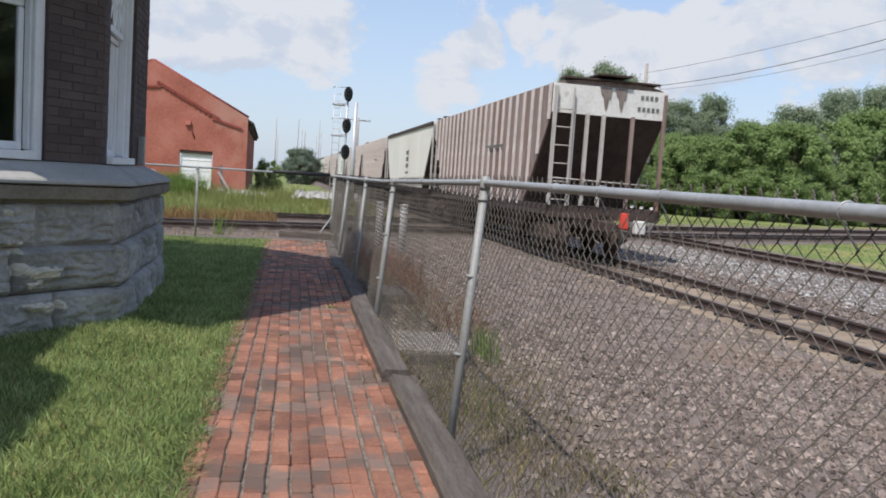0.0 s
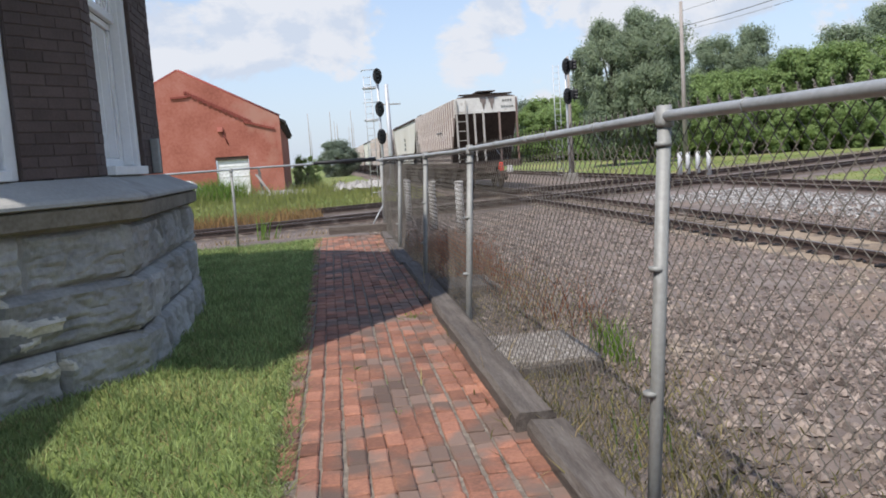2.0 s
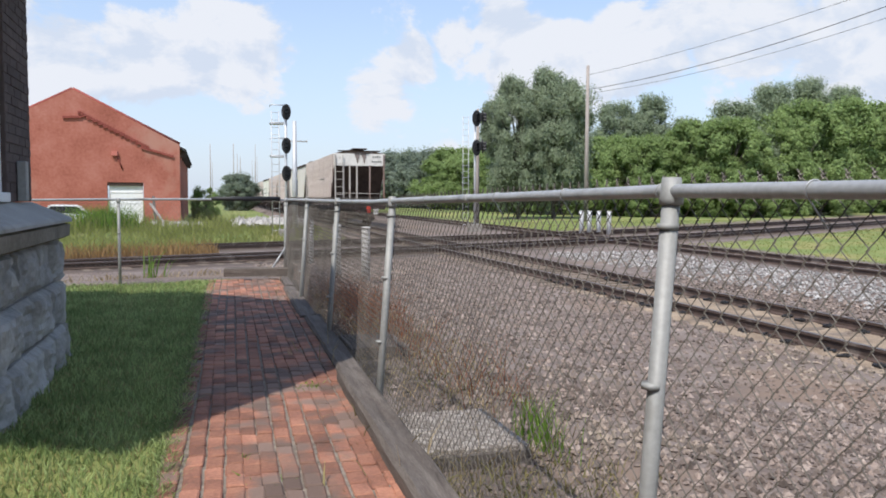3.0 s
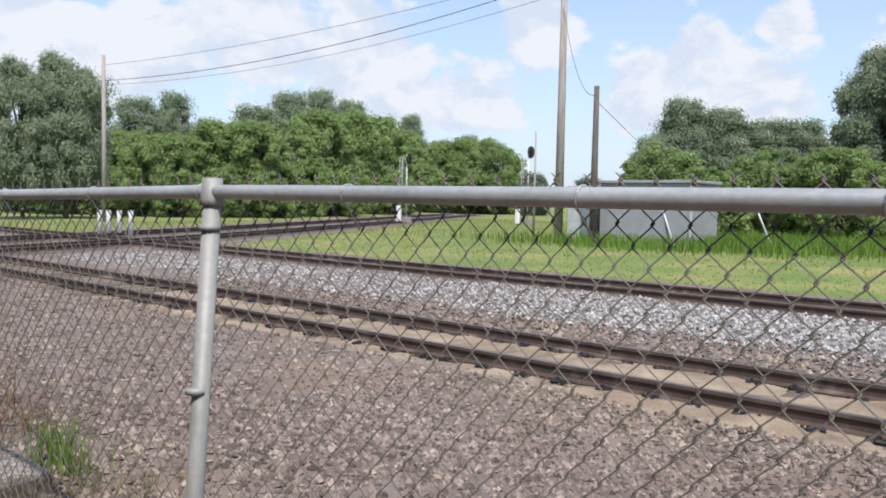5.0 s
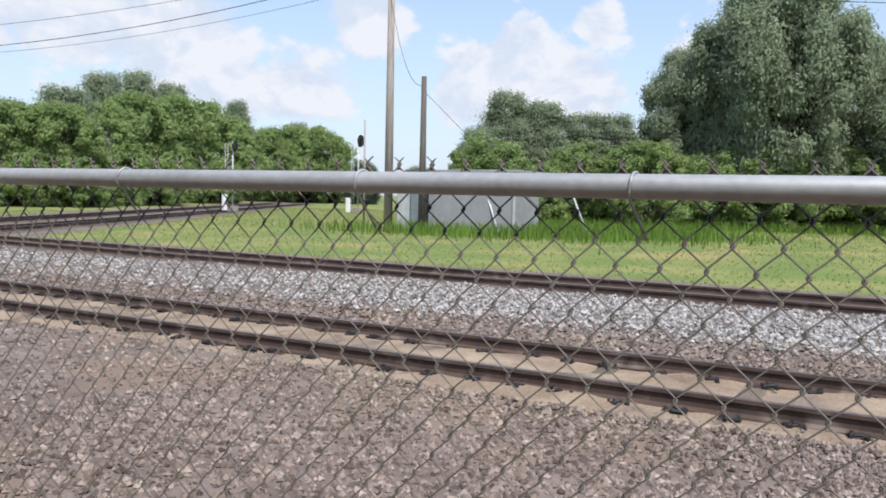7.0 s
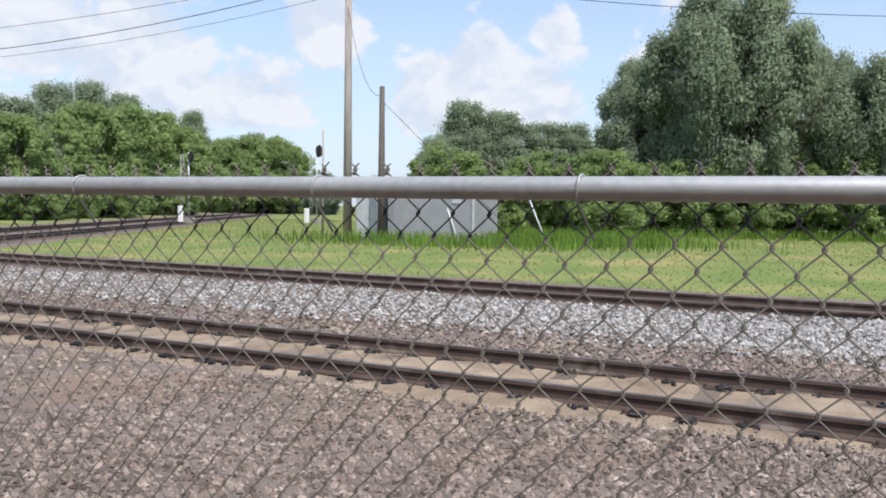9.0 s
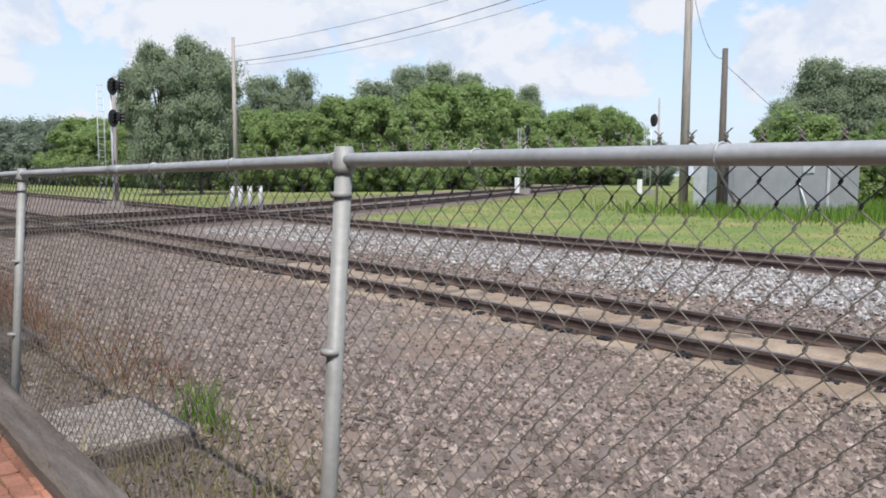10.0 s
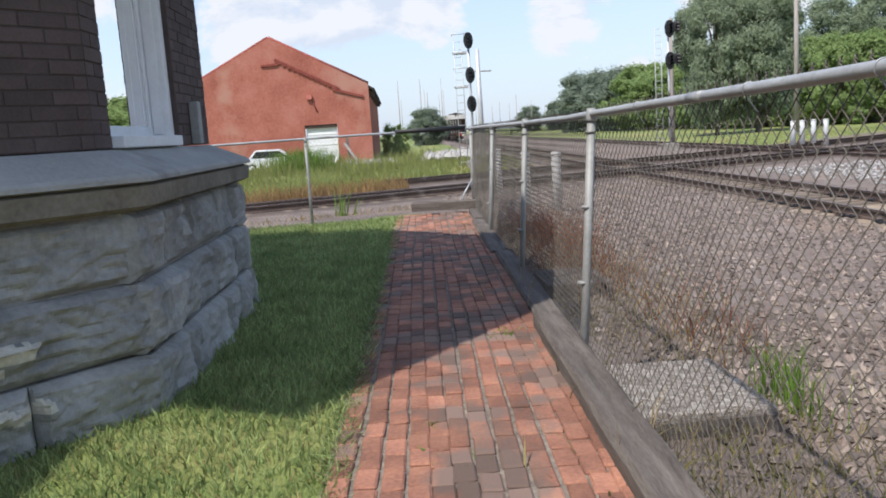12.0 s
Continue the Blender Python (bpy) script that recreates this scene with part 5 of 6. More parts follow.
def signal_mast(x, y, heads, top_z, label, face, cage=True, r=0.3, base_z=-0.62):
    top = thing("signal_mast", label, "railway signal", "railway signals")
    rod("mast", [(x, y, base_z), (x, y, top_z)], 0.06, M_SILVER, top, sides=10)
    boxed("footing", (0.7, 0.7, 0.5), pose(x, y, base_z + 0.1), M_CONCRETE, top)
    for z in heads:
        signal_head(top, pose(x, y - 0.25, z, 0, 0, face), r)
        rod("bracket", [(x, y, z), (x, y - 0.12, z)], 0.05, M_SILVER, top, sides=6)
    lad = rod("ladder", [(x - 0.28, y + 0.3, base_z), (x - 0.28, y + 0.3, top_z - 0.2)], 0.022, M_SILVER, top, sides=5)
    rod("stringer", [(x - 0.62, y + 0.3, base_z), (x - 0.62, y + 0.3, top_z - 0.2)], 0.022, M_SILVER, lad, sides=5)
    for k in range(int((top_z - base_z) / 0.34)):
        z = base_z + 0.3 + k * 0.34
        if z < top_z - 0.2:
            rod("rung", [(x - 0.62, y + 0.3, z), (x - 0.28, y + 0.3, z)], 0.014, M_SILVER, lad, sides=4)
    if cage:
        for z in heads[:2]:
            for dz in (-0.45, 0.35):
                rod("guard_rail", [(x - 0.05, y + 0.3, z + dz), (x - 0.65, y + 0.3, z + dz), (x - 0.65, y + 0.9, z + dz)], 0.025, M_SILVER, top, sides=5)
            boxed("platform", (0.6, 0.6, 0.05), pose(x - 0.35, y + 0.55, z - 0.5), M_SILVER, top)
    return top


signal_mast(4.22, 40, (5.12, 3.6, 2.32), 5.4, "silver signal mast with three black oval heads and a ladder", -6, r=0.3)
two = signal_mast(15.46, 46, (5.75, 4.1), 6.1, "silver signal mast with two pairs of black heads", 8, cage=False, r=0.38)
for z in (5.85, 4.2):
    signal_head(two, pose(15.95, 46.1, z, 0, 0, 60), 0.36)
rod("arm", [(15.46, 46, 5.8), (15.95, 46.1, 5.85)], 0.04, M_SILVER, two, sides=6)
rod("arm", [(15.46, 46, 4.15), (15.95, 46.1, 4.2)], 0.04, M_SILVER, two, sides=6)
signal_mast(60.7, 43.5, (6.0,), 6.4, "distant silver signal mast with one black head", -60, cage=False, r=0.45, base_z=-0.4)
signal_mast(54.2, 52.4, (5.2,), 5.6, "distant silver signal mast beside the crossing track", 100, cage=False, r=0.4, base_z=-0.4)
for x, y, h in ((53.4, 52.6, 6.0), (59.6, 43.8, 1.3)):
    cab = boxed("relay_case", (0.34, 0.34, h if h < 2 else 1.4), pose(x, y, 0.2 if h < 2 else 0.25), M_WHITE, None, bevel=0.03)
    tagged(cab, "white relay case beside a signal mast", "relay case", "relay cases")


# ---------- poles and wires ----------
def utility_pole(x, y, top_z, r, mat, label, arm=0.0, name="utility_pole", base_z=-0.8):
    top = thing(name, label, "pole", "poles")
    rod("shaft", [(x, y, base_z), (x, y, top_z)], [r * 1.25, r * 0.8], mat, top, sides=10)
    if arm:
        boxed("cross_arm", (arm, 0.12, 0.14), pose(x, y, top_z - 0.35, 0, 0, 15), mat, top)
        for u in (-0.45, -0.2, 0.2, 0.45):
            rod("insulator", [(x + u * arm, y, top_z - 0.28), (x + u * arm, y, top_z - 0.12)], 0.05, M_SILVER, top, sides=6)
    return top


utility_pole(28.7, 58.3, 11.3, 0.15, M_POLE, "tall grey wooden utility pole before the trees")
tall = utility_pole(36.8, 25.2, 14.5, 0.2, M_POLE, "tall pale wooden utility pole beside the cabin", arm=2.4)
utility_pole(34.9, 22.05, 7.0, 0.16, M_DARKPOLE, "short dark wooden pole beside the cabin")
utility_pole(38.5, 27.9, 5.4, 0.06, M_POLE, "thin pole behind the tall utility pole")
utility_pole(12.2, 110, 9.0, 0.16, M_POLE, "distant pole with a short cross arm", arm=3.4)
utility_pole(15.9, 46.8, 6.4, 0.1, M_POLE, "thin grey pole behind the signal mast")
utility_pole(5.15, 45.0, 5.2, 0.13, M_SILVER, "grey steel pole behind the signal mast", arm=0)
for x, y, h in ((1.3, 100, 7.4), (4.2, 108, 8.0), (8.6, 210, 12), (3.0, 260, 12), (13, 300, 15), (16.5, 260, 14), (20, 330, 15), (10.6, 170, 12), (14.8, 340, 18), (24, 420, 20), (24.5, 200, 6.5), (27, 205, 7.5), (30.5, 200, 9), (29, 190, 6), (35, 205, 7.5), (37.5, 200, 6), (33, 230, 8), (22, 215, 7)):
    utility_pole(x, y, h, 0.03 + y * 0.0002, M_POLE, "thin distant pole beside the line")


def sagging_wire(a, b, sag, r):
    a, b = Vector(a), Vector(b)
    bm = bmesh.new()
    tube(bm, [a.lerp(b, u) - Vector((0, 0, sag * 4 * u * (1 - u))) for u in np.linspace(0, 1, 25)], r, 5)
    ob = part("overhead_wire", bm, M_BLACK)
    return tagged(ob, "thin black overhead wire between poles", "wire", "overhead wires")


sagging_wire((28.7, 58.3, 10.6), (37.3, 25.4, 13.7), 0.6, 0.014)
sagging_wire((28.7, 58.3, 9.5), (36.4, 25.4, 12.9), 0.95, 0.022)
sagging_wire((37.2, 25.2, 13.3), (60.0, -20, 12.5), 1.2, 0.02)
sagging_wire((28.7, 58.3, 9.2), (36.7, 25.2, 12.3), 0.95, 0.012)
sagging_wire((36.8, 25.4, 12.4), (34.9, 22.05, 6.6), 1.6, 0.014)
rod_guy = sagging_wire((34.9, 21.95, 6.2), (36.5, 15.2, -0.5), 0.0, 0.012)

# cabin
shed = thing("signal_cabin", "grey windowless metal equipment cabin on grass", "cabin")
boxed("wall_box", (3.0, 4.7, 3.1), pose(36.9, 19.62, 0.8), M_SHED, shed, bevel=0.03)
boxed("roof", (3.2, 4.9, 0.14), pose(36.9, 19.62, 2.42), M_SHED, shed, bevel=0.02)
boxed("door", (0.05, 0.95, 2.0), pose(35.38, 21.2, 0.5), M_SHED, shed)
boxed("vent", (0.05, 0.5, 0.35), pose(35.38, 18.2, 1.5), M_SILVER, shed)
boxed("corner_trim", (0.06, 0.1, 3.0), pose(35.375, 17.34, 0.8), M_SILVER, shed)
case = thing("equipment_case", "pale grey metal equipment case beside the cabin", "equipment case")
boxed("case_body", (1.2, 1.7, 2.9), pose(36.4, 23.2, 0.7), M_SILVER, case, bevel=0.03)
boxed("case_lid", (1.3, 1.8, 0.1), pose(36.4, 23.2, 2.2), M_SILVER, case, bevel=0.02)
for y in (22.8, 23.6):
    boxed("case_door", (0.04, 0.75, 2.3), pose(35.79, y, 0.75), M_SILVER, case)
for y0, y1 in ((19.2, 18.0), (14.9, 13.6)):
    g = rod("guy_guard", [(35.6, y0, 2.2), (35.2, y1, -0.5)], 0.04, M_WHITE if y0 > 15 else M_SILVER, None, sides=6)
    tagged(g, "pale plastic guard on a guy wire", "guy guard", "guy guards")


# ---------- small trackside things ----------
def bollard(x, y, z0, z1, r, label, stained=True):
    top = thing("marker_post", label, "post", "white trackside posts")
    rod("tube", [(x, y, z0 - 0.1), (x, y, z1 - 0.06), (x, y, z1 - 0.03)], [r, r, r * 0.97], M_CAR_WHITE if stained else M_WHITE, top, sides=14)
    rod("cap", [(x, y, z1 - 0.05), (x, y, z1 - 0.01), (x, y, z1)], [r * 1.08, r * 1.08, r * 0.7], M_CAR_WHITE, top, sides=14)
    boxed("marking", (0.004, 0.05, 0.12), pose(x - r - 0.001, y - 0.01, z1 - 0.3), M_MARK, top, bevel=0)
    return top


bollard(3.52, 17.4, -0.55, 0.66, 0.085, "rust-stained white plastic post beside the fence")
bollard(3.16, 18.6, -0.6, 0.66, 0.085, "white plastic post seen through the fence")
bollard(3.55, 26.0, -0.65, 0.55, 0.1, "distant white post by the crossing track")
for k, x in enumerate((19.75, 20.1, 20.55, 21.05)):
    bollard(x, 41.0 - 0.2 * k, -0.6, 0.56, 0.12, "white post in a row beside the grass", False)


def pull_box(x, y, w, l, z, h, label, mat):
    top = thing("pull_box", label, "box", "boxes behind the fence")
    bm = bmesh.new()
    for dx in (-1, 1):
        block(bm, (0.07, l, h), pose(x + dx * (w / 2 - 0.035), y, z - h / 2), 0.008, 0.004)
    for dy in (-1, 1):
        block(bm, (w - 0.14, 0.07, h), pose(x, y + dy * (l / 2 - 0.035), z - h / 2), 0.008, 0.004)
    part("rim", bm, M_WOOD, top)
    boxed("lid", (w - 0.02, l - 0.02, 0.04), pose(x, y, z + 0.012, 0.5, 0.8, 0), mat, top, bevel=0.008)
    return top


pull_box(1.965, 6.77, 0.63, 0.76, -0.15, 0.45, "box with a pale exposed-gravel lid behind the fence", M_LID)
pull_box(2.08, 9.7, 0.55, 0.7, -0.15, 0.5, "brown wooden box with a stained lid among weeds", M_WOOD)


# parked car and litter before the freight house
def parked_car(x, y, z, turn):
    top = thing("parked_car", "white car parked before the freight house", "car", at=pose(x, y, z, 0, 0, turn))
    bm = bmesh.new()
    prism(bm, [(-2.1, 0.35), (2.1, 0.35), (2.15, 0.7), (1.3, 0.88), (-1.9, 0.9), (-2.15, 0.7)], -0.85, 0.85, "y")
    bmesh.ops.bevel(bm, geom=bm.edges[:], offset=0.05, segments=2, affect="EDGES")
    part("body", bm, M_CARPAINT, top, smooth=False)
    bm = bmesh.new()
    prism(bm, [(-1.5, 0.88), (0.95, 0.88), (0.35, 1.38), (-1.05, 1.4)], -0.72, 0.72, "y")
    bmesh.ops.bevel(bm, geom=bm.edges[:], offset=0.06, segments=2, affect="EDGES")
    cab = part("cabin", bm, M_CARPAINT, top)
    for s in (-1, 1):
        bm = bmesh.new()
        prism(bm, [(-1.3, 0.93), (0.75, 0.93), (0.3, 1.3), (-1.0, 1.31)], s * 0.725, s * 0.735, "y")
        part("side_window", bm, M_LENS, cab, "dark side glass")
        for wx in (-1.3, 1.35):
            w = rod("wheel", [(wx, s * 0.7, 0.32), (wx, s * 0.87, 0.32)], 0.32, M_BLACK, top, sides=16)
            rod("rim", [(wx, s * 0.86, 0.32), (wx, s * 0.885, 0.32)], 0.2, M_SILVER, w, sides=12)
    for s in (-0.6, 0.6):
        boxed("headlight", (0.06, 0.3, 0.14), pose(2.13, s, 0.66), M_SILVER, top)
    return top


parked_car(-6.5, 51.0, -0.62, 4)


# ---------- plants ----------
def polar(bearing, dist):
    """A place by its bearing from the path's bend, degrees clockwise from north."""
    return 0.6 + dist * math.sin(radians(bearing)), 2.4 + dist * math.cos(radians(bearing))


def blades(name, places, mat, label, height, width, lean, category="grass", seed=4, keep_z=None):
    """Grass blades as one object: each is a bent tapering strip."""
    rng = np.random.default_rng(seed)
    vs, fs = [], []
    for x, y in places:
        h = height * rng.uniform(0.45, 1.3)
        a = rng.uniform(0, 6.283)
        w = width * rng.uniform(0.6, 1.3)
        l = lean * rng.uniform(0.2, 1.4) * h
        b = rng.uniform(0, 6.283)
        z = (keep_z(x, y) if keep_z else ground_z(x, y)) - 0.01
        dx, dy = math.cos(a) * w, math.sin(a) * w
        lx, ly = math.cos(b) * l, math.sin(b) * l
        k = len(vs)
        vs += [(x - dx, y - dy, z), (x + dx, y + dy, z), (x + lx * 0.35 + dx * 0.7, y + ly * 0.35 + dy * 0.7, z + h * 0.6), (x + lx * 0.35 - dx * 0.7, y + ly * 0.35 - dy * 0.7, z + h * 0.6), (x + lx, y + ly, z + h * 0.95)]
        fs += [(k, k + 1, k + 2, k + 3), (k + 3, k + 2, k + 4)]
    ob = sheet(name, vs, fs, mat)
    return tagged(ob, label, category, kind="stuff")


rng = np.random.default_rng(7)


def lawn_spot():
    while True:
        x, y = rng.uniform(-2.6, 0.55), 2.2 + 12.0 * rng.random() ** 1.7
        if x < path_x(y) + 0.03 + 0.05 * noise.noise(Vector((0, y * 3, 0))) and not ((Vector((x, y, 0)) - K1).dot(NA) < 0.16 and x < -0.44 and (Vector((x, y, 0)) - K2).dot(FACES[2][2]) < 0.16 and 5.0 < y < 11):
            return x, y


blades("lawn", [lawn_spot() for _ in range(90000)], M_LAWN, "mown green lawn with some dry blades", 0.06, 0.0042, 0.75)
blades("lawn_dry", [lawn_spot() for _ in range(18000)], M_DRYGRASS, "dry straw blades in the lawn", 0.045, 0.003, 1.3, seed=11)

south = np.random.default_rng(41)
blades("lawn_south", [(south.uniform(-2.6, 0.24), south.uniform(-1.5, 2.3)) for _ in range(14000)], M_LAWN, "mown green lawn beside the path's start", 0.06, 0.0042, 0.75, seed=42)
blades("path_fringe", [(path_x(y) + rng.normal(0.0, 0.025) + 0.03 * noise.noise(Vector((0, y * 4, 0))), y) for y in 2.2 + 12 * rng.random(5000) ** 1.6], M_LAWN, "grass tufts hanging over the path's edge", 0.06, 0.0045, 1.4, seed=21)
blades("fringe_dry", [(path_x(y) + rng.normal(0.015, 0.02), y) for y in 2.2 + 12 * rng.random(1400) ** 1.6], M_DRYGRASS, "dry straw tufts along the path's edge", 0.05, 0.004, 1.5, seed=22)


def cloud_of(cx, cy, sx, sy, n):
    return [(rng.normal(cx, sx), rng.normal(cy, sy)) for _ in range(n)]


weeds = []
for y in np.arange(2.5, 14, 0.35):
    weeds += cloud_of(1.95 + 0.25 * math.sin(y * 2), y, 0.2, 0.25, 18)
blades("dry_weeds", weeds + cloud_of(2.5, 9.6, 0.35, 1.0, 260) + cloud_of(2.3, 12.2, 0.3, 1.2, 380), M_DRYGRASS, "tangle of dry straw weeds along the fence", 0.2, 0.0035, 1.3, "weeds", 5)
blades("red_weeds", cloud_of(2.5, 8.0, 0.16, 0.4, 70) + cloud_of(2.35, 10.6, 0.25, 0.8, 380) + cloud_of(2.5, 13.0, 0.25, 0.8, 420), M_REDWEED, "reddish brown dead weed stalks", 0.42, 0.004, 0.9, "weeds", 6)
blades("low_weeds", cloud_of(2.0, 5.3, 0.28, 0.8, 1500) + cloud_of(2.2, 3.6, 0.3, 0.8, 500) + cloud_of(2.3, 8.6, 0.35, 0.8, 420) + cloud_of(2.5, 11.5, 0.4, 1.6, 500) + cloud_of(2.55, 6.1, 0.12, 0.4, 120), M_VERGE, "low mixed green and straw weeds behind the fence", 0.1, 0.005, 1.3, "weeds", 26)
blades("green_weeds", cloud_of(2.47, 6.75, 0.06, 0.14, 100) + cloud_of(1.9, 5.2, 0.1, 0.25, 20), M_WEED, "bright green grass tuft behind the fence", 0.3, 0.005, 0.35, "weeds", 8)
blades("path_weeds", cloud_of(1.22, 7.45, 0.05, 0.05, 60) + cloud_of(0.75, 6.1, 0.02, 0.2, 14) + cloud_of(0.9, 5.2, 0.02, 0.3, 14), M_WEED, "small green weed in the path's joints", 0.05, 0.006, 0.9, "weeds", 9)


def north_spot():
    while True:
        x = rng.uniform(-16, 6.5)
        y = cross_y(x) + rng.uniform(4.5, 26)
        if abs(y - cross_y(x) - 5.9) > 1.6 or x < 0.3:
            return x, y


blades("wild_grass", [north_spot() for _ in range(20000)], M_FIELD, "rough green grass before the freight house", 0.3, 0.018, 0.5, "grass", 12)
blades("dry_bank", [(x, cross_y(x) + 1.9 + abs(rng.normal(0, 2.2))) for x in rng.uniform(-18, 1.0, 5500)], M_ORANGE, "orange-brown dry weeds along the crossing track", 0.42, 0.016, 0.5, "weeds", 13)
blades("tall_weeds", [(rng.normal(cx, 0.9), rng.normal(cy, 1.2)) for cx, cy in ((-9, 40), (-6, 43), (-4.5, 45), (-12, 42), (-2, 46), (0.5, 44), (2, 50), (-7.5, 37), (-14, 40), (-0.5, 40)) for _ in range(150)], M_FIELD, "tall green weeds before the freight house", 0.8, 0.025, 0.4, "weeds", 18)
blades("door_weeds", [(rng.normal(-4.4, 0.75), rng.normal(46, 0.9)) for _ in range(1500)] + [(rng.normal(-9.5, 0.8), rng.normal(47, 0.9)) for _ in range(700)], M_WEED, "tall loose green weeds before the white door", 1.15, 0.018, 0.55, "weeds", 27)
blades("near_bank", [(x, 15.1 + 0.33 * x + abs(rng.normal(0, 2.2))) for x in rng.uniform(-9, 1.6, 1600)], M_DRYGRASS, "sparse dry weeds on the stony verge", 0.12, 0.006, 0.8, "weeds", 14)
blades("verge_weed", cloud_of(-0.2, 15.7, 0.07, 0.07, 22), M_WEED, "single green weed behind the fence", 0.45, 0.012, 0.5, "weeds", 15)


def field_spot():
    while True:
        x = rng.uniform(19.5, 75)
        y = rng.uniform(-30, 60)
        if y - cross_y(x) < -3.2 or y - cross_y(x) > 9:
            return x, y


blades("meadow", [field_spot() for _ in range(110000)], M_FIELD, "mown green meadow beyond the tracks", 0.065, 0.02, 1.7, "grass", 16)
blades("tall_meadow", cloud_of(38, 13.5, 3, 3.0, 5000) + cloud_of(33, 20, 1.5, 3.5, 1500) + [polar(rng.uniform(64, 104), rng.normal(51, 1.2)) for _ in range(3500)], M_WEED, "tall green weeds beside the cabin", 0.6, 0.022, 0.35, "weeds", 17)


def crown_mesh(name, n, clumps, mat, leaf, flat=1.0, seed=1):
    """Leaves in many clumps: uneven outline, gaps between the clumps."""
    r = np.random.default_rng(seed)
    cl = np.repeat(np.array(clumps), n // len(clumps), axis=0)
    m = len(cl)

    def unit(v):
        return v / np.maximum(1e-6, np.linalg.norm(v, axis=1, keepdims=True))
    d = unit(r.normal(0, 1, (m, 3)))
    rad = cl[:, 3] * (r.uniform(0.35, 1.4, m) + 0.18 * np.sin(d[:, 2] * 9 + cl[:, 1] * 3)) * (1 + 0.25 * np.sin(d[:, 0] * 7 + cl[:, 2]) * np.cos(d[:, 1] * 6 + cl[:, 0]))
    c = cl[:, :3] + d * rad[:, None] * (1, 1, flat)
    v = unit(d * 0.9 + r.normal(0, 0.4, (m, 3)) + (0, 0, 0.4))
    a = r.normal(0, 1, (m, 3))
    a = unit(a - np.sum(a * v, axis=1, keepdims=True) * v)
    b = np.cross(v, a)
    s = (leaf * r.uniform(0.6, 1.4, m))[:, None]
    vs = np.stack((c - a * s, c + a * s * 0.7 + b * s * 0.7, c + a * s * 0.7 - b * s * 0.7), axis=1).reshape(-1, 3)
    fs = np.arange(3 * m).reshape(-1, 3)
    me = bpy.data.meshes.new(name)
    me.from_pydata(vs.tolist(), [], fs.tolist())
    me.materials.append(mat)
    return me


def clumps_for(height, width, seed, low=0.15, count=34):
    r = np.random.default_rng(seed)
    out = []
    for _ in range(count):
        u = r.uniform(low, 0.95)
        reach = width * 0.5 * math.sin(math.pi * min(1, max(0.12, (u - low) / (1.02 - low) * 0.86 + 0.14))) ** 0.7
        a = r.uniform(0, 6.283)
        reach *= 0.9 + 0.45 * noise.noise(Vector((math.cos(a) * 1.6, math.sin(a) * 1.6, u * 4.5 + seed)))
        q = reach * math.sqrt(r.uniform(0.25, 1))
        out.append((q * math.cos(a), q * math.sin(a), u * height, height * r.choice((0.035, 0.05, 0.06, 0.08, 0.1)) * r.uniform(0.85, 1.15)))
    return out


def tree_kind(name, label, height, width, mat, leaves, leaf, seed, low=0.15, count=34):
    top = thing(name, label, "tree" if name == "tree" else "bush", "trees" if name == "tree" else "bushes")
    cl = clumps_for(height, width, seed, low, count)
    bm = bmesh.new()
    tube(bm, [(0, 0, -0.3), (0.1, 0, height * 0.3), (0, 0.1, height * 0.75)], [height * 0.022, height * 0.016, height * 0.006], 7)
    for cx, cy, cz, cr in cl[::3]:
        tube(bm, [(0.05, 0.05, cz * 0.55), (cx * 0.6, cy * 0.6, cz * 0.85), (cx, cy, cz)], [height * 0.008, height * 0.005, height * 0.002], 5)
    part("trunk", bm, M_BARK, top)
    ob = new("crown", crown_mesh("crown", leaves, cl, mat, leaf, 0.85, seed))
    ob.parent = top
    return top


KINDS = {
    "oak": tree_kind("tree", "tall dark green broadleaf tree", 12, 9, M_LEAF, 130000, 0.1, 21, count=170),
    "elm": tree_kind("tree", "dark green broadleaf tree with an uneven crown", 12, 7, M_LEAF, 80000, 0.1, 22, low=0.1, count=140),
    "bush": tree_kind("bush", "bright green leafy bush", 6, 7, M_LEAF_LIGHT, 48000, 0.085, 23, low=0.05, count=125),
    "shrub": tree_kind("bush", "rounded green bush at the wood's edge", 5, 6, M_LEAF_LIGHT, 38000, 0.08, 24, low=0.02, count=110),
    "haze": tree_kind("tree", "distant green tree with haze in its leaf colour", 10, 8, M_LEAF_HAZE, 30000, 0.17, 25, low=0.03, count=150),
}
used = set()


def plant(kind, x, y, height, wide=1.0, turn=None):
    src = KINDS[kind]
    k = height / {"oak": 12, "elm": 12, "bush": 6, "shrub": 5, "haze": 10}[kind]
    ob = src if kind not in used else copy_thing(src, Matrix())
    used.add(kind)
    ob.matrix_basis = Matrix.LocRotScale((x, y, ground_z(x, y) - 0.1), Euler((0, 0, turn if turn is not None else random.uniform(0, 6.28))), (k * wide, k * wide, k))
    return ob


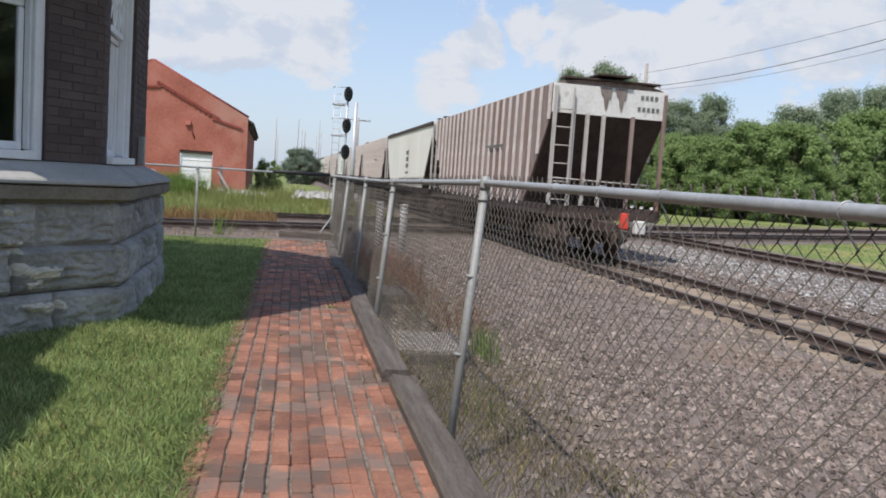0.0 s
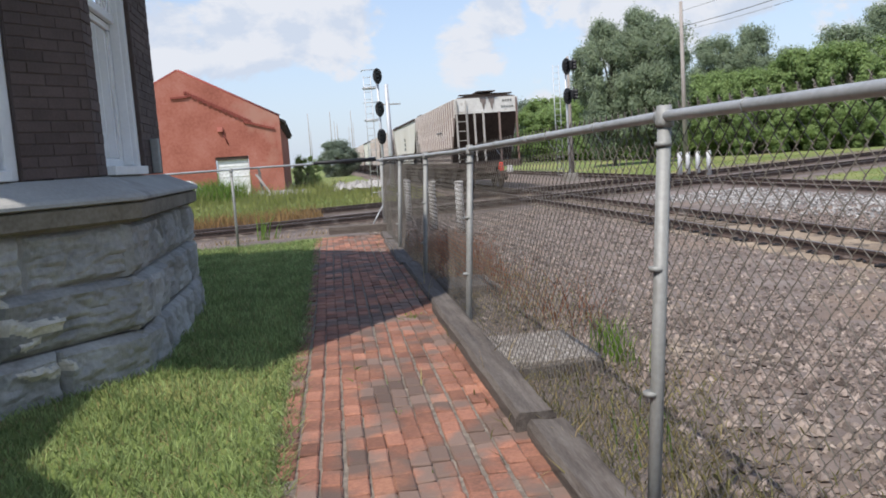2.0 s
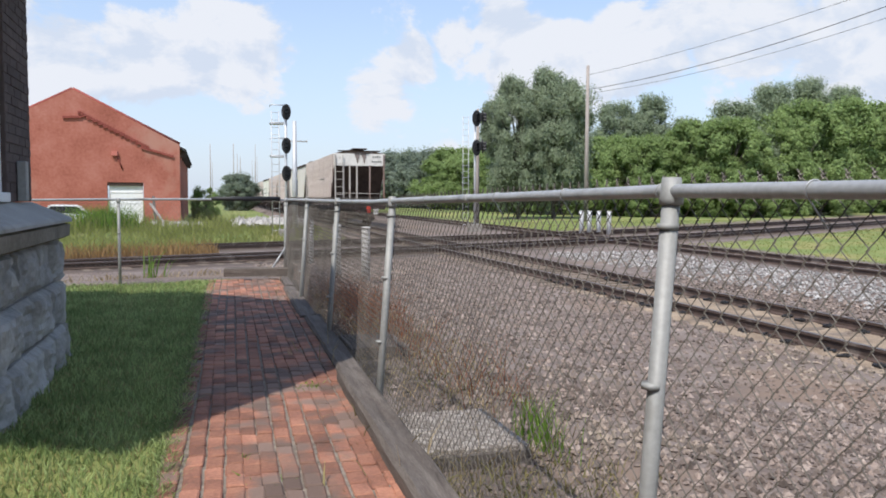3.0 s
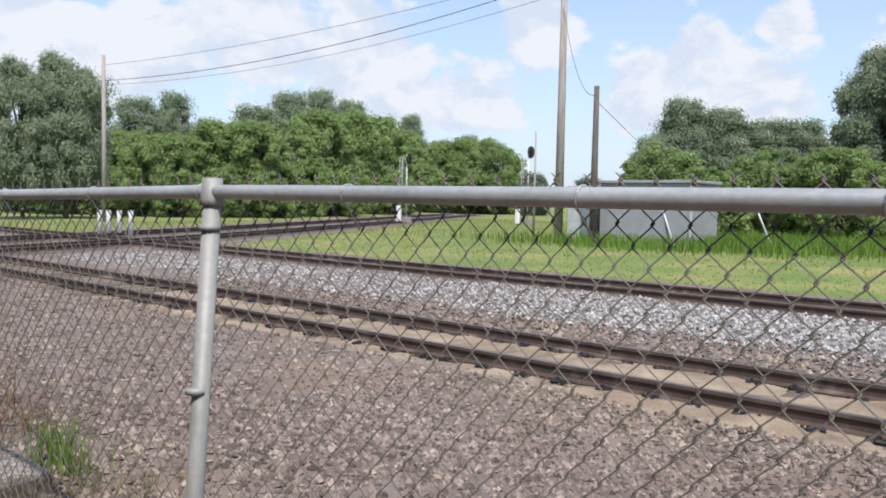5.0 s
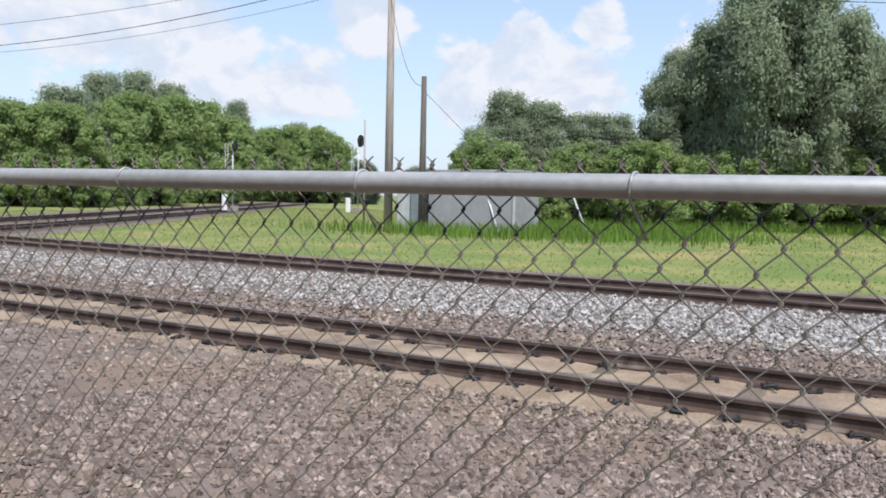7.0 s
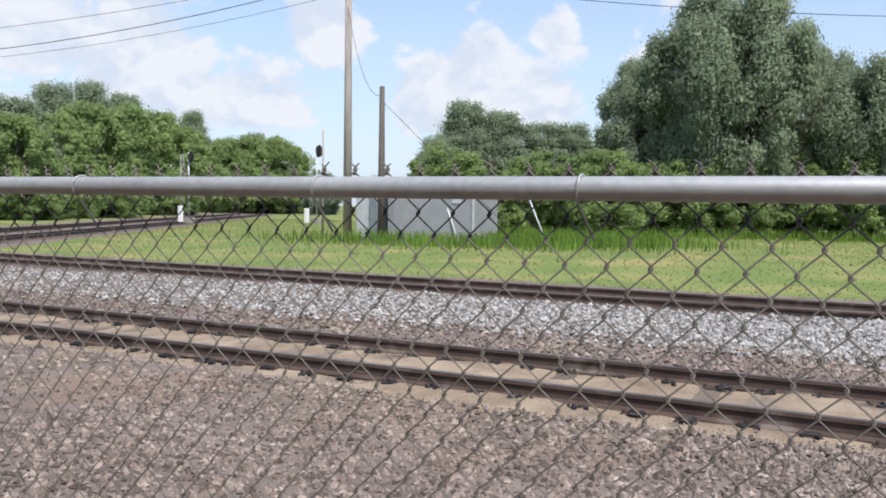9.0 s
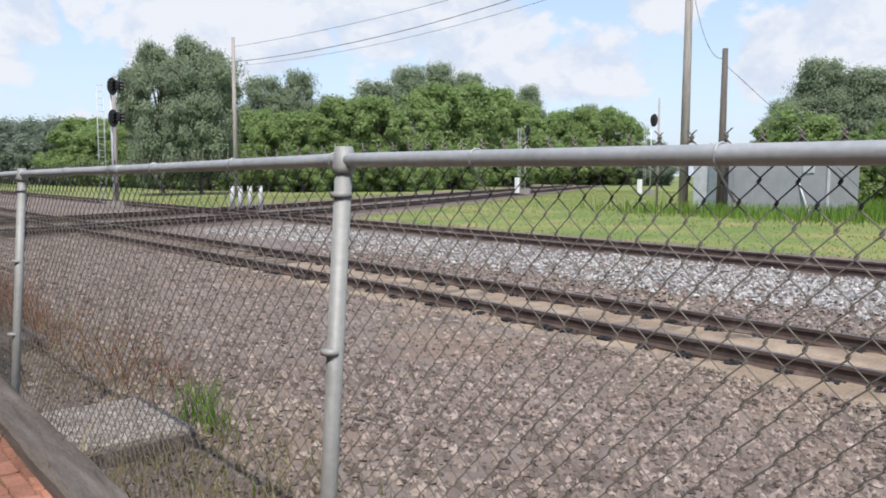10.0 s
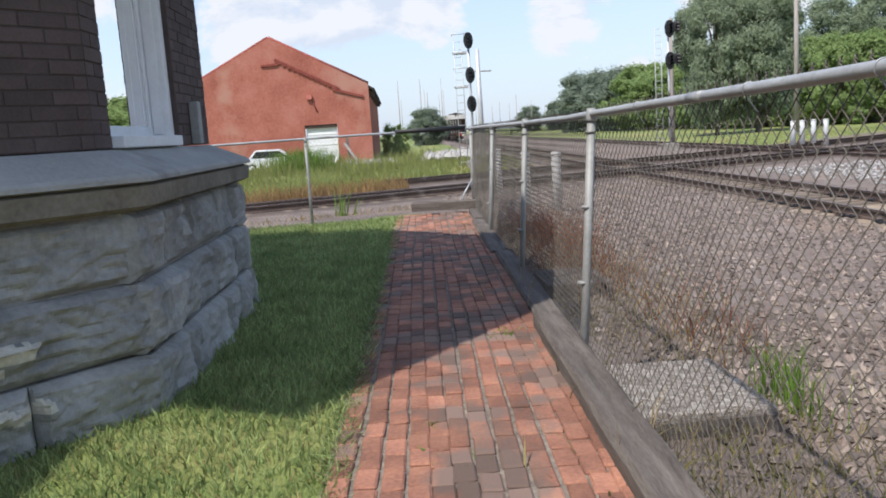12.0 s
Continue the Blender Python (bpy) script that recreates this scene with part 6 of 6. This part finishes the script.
# bearing, distance, height, kind, width
WOOD = [
    (21.9, 70, 12.5, "oak", 0.68), (24.4, 71, 13.3, "oak", 0.7),
    (28.6, 92, 12.6, "elm", 0.9), (31.0, 95, 13.6, "elm", 0.8), (33.4, 96, 11.0, "elm", 0.8), (36.5, 92, 12.2, "elm", 1.2),
    (38.8, 112, 16.6, "elm", 0.85), (41, 122, 18.4, "elm", 0.8), (43, 135, 18.6, "elm", 0.8), (47.2, 190, 22.4, "elm", 0.7), (51.4, 195, 18.5, "elm", 0.8), (56, 130, 7.0, "haze", 1.2), (60, 150, 7, "haze", 1.5),
    (64.0, 64, 7.2, "elm", 0.9), (66.2, 66, 10.4, "elm", 0.9), (68.8, 66, 9.6, "elm", 1.0), (71.4, 66, 8.7, "elm", 1.1), (73.6, 66, 8.6, "elm", 1.0), (78.2, 60, 12.8, "oak", 0.68), (81.2, 60, 14.4, "oak", 0.7), (83, 58, 16.8, "oak", 0.7), (85.4, 56, 16.4, "oak", 0.66), (90.2, 58, 12.6, "oak", 0.55), (93.2, 56, 11.5, "oak", 0.8), (96.5, 56, 13, "oak", 0.9), (101, 56, 14, "oak", 1.0),
]
for b, d, h, kind, w in WOOD:
    plant(kind, *polar(b, d), h, w)
for b in np.arange(28, 53.5, 2.1):
    d = min(165, max(84, 38 / (math.cos(radians(b)) - 0.595 * math.sin(radians(b))))) + random.uniform(-3, 4)
    far = d / 78
    h = (7.2 if b < 34 else 9.4 if b < 46 else 7.2) * far
    plant("bush", *polar(b, d), h * random.uniform(0.9, 1.08), 0.95)
    plant("shrub", *polar(b + 1.0, d - 3 * far), random.uniform(4.2, 5.4) * far, 1.15)
for b in np.arange(65, 104, 2.2):
    d = 55 + random.uniform(-2, 3)
    plant("bush" if random.random() < 0.6 else "shrub", *polar(b, d), random.uniform(4.4, 6.2), 1.1)
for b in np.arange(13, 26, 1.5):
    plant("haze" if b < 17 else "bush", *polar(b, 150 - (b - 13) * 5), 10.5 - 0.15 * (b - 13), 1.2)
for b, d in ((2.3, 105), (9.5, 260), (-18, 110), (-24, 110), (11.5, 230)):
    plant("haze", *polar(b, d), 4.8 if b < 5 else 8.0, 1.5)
# low weeds and bushes before the freight house
for x, y, h, w in ((-11.5, 53, 1.6, 0.9), (0.6, 62, 2.6, 0.8)):
    plant("shrub", x, y, h, w)

# fallen boards and rubble by the door
for k, (x, y, z, rx, rz, l) in enumerate(((-1.9, 51, 0.1, 35, 30, 2.6), (-1.3, 51.5, -0.2, 4, 70, 2.2), (-2.2, 52, 0.3, 60, 10, 2.2))):
    b = boxed("fallen_board", (0.16, l, 0.06), pose(x, y, z, rx, 0, rz), M_CONCRETE if k < 2 else M_DARKPOLE, None)
    tagged(b, "broken grey board lying in weeds", "board", "fallen boards")
stones("rubble", 260, (-2.6, 0.6, 48.5, 51), 0.2, M_RUBBLE, "pale broken rubble lying in weeds", seed=31)
stones("stone_heap", 500, (2.2, 6.2, 47, 52), 0.28, M_RUBBLE, "pale heap of broken stone beside the line", lift=0.1, seed=32)


# ---------- what moves ----------
def motions():
    for k, car in enumerate(train):
        rows = []
        for t in np.arange(0, 12.01, 1.0):
            y = TRAIN_START + TRAIN_SPEED * t + k * CAR_L
            turn = -math.degrees(math.atan(0.0185))
            rows.append((float(t), pose(main_x(y), y, RAIL_Z, 0, 0, turn)))
        walk(car, rows)


motions()
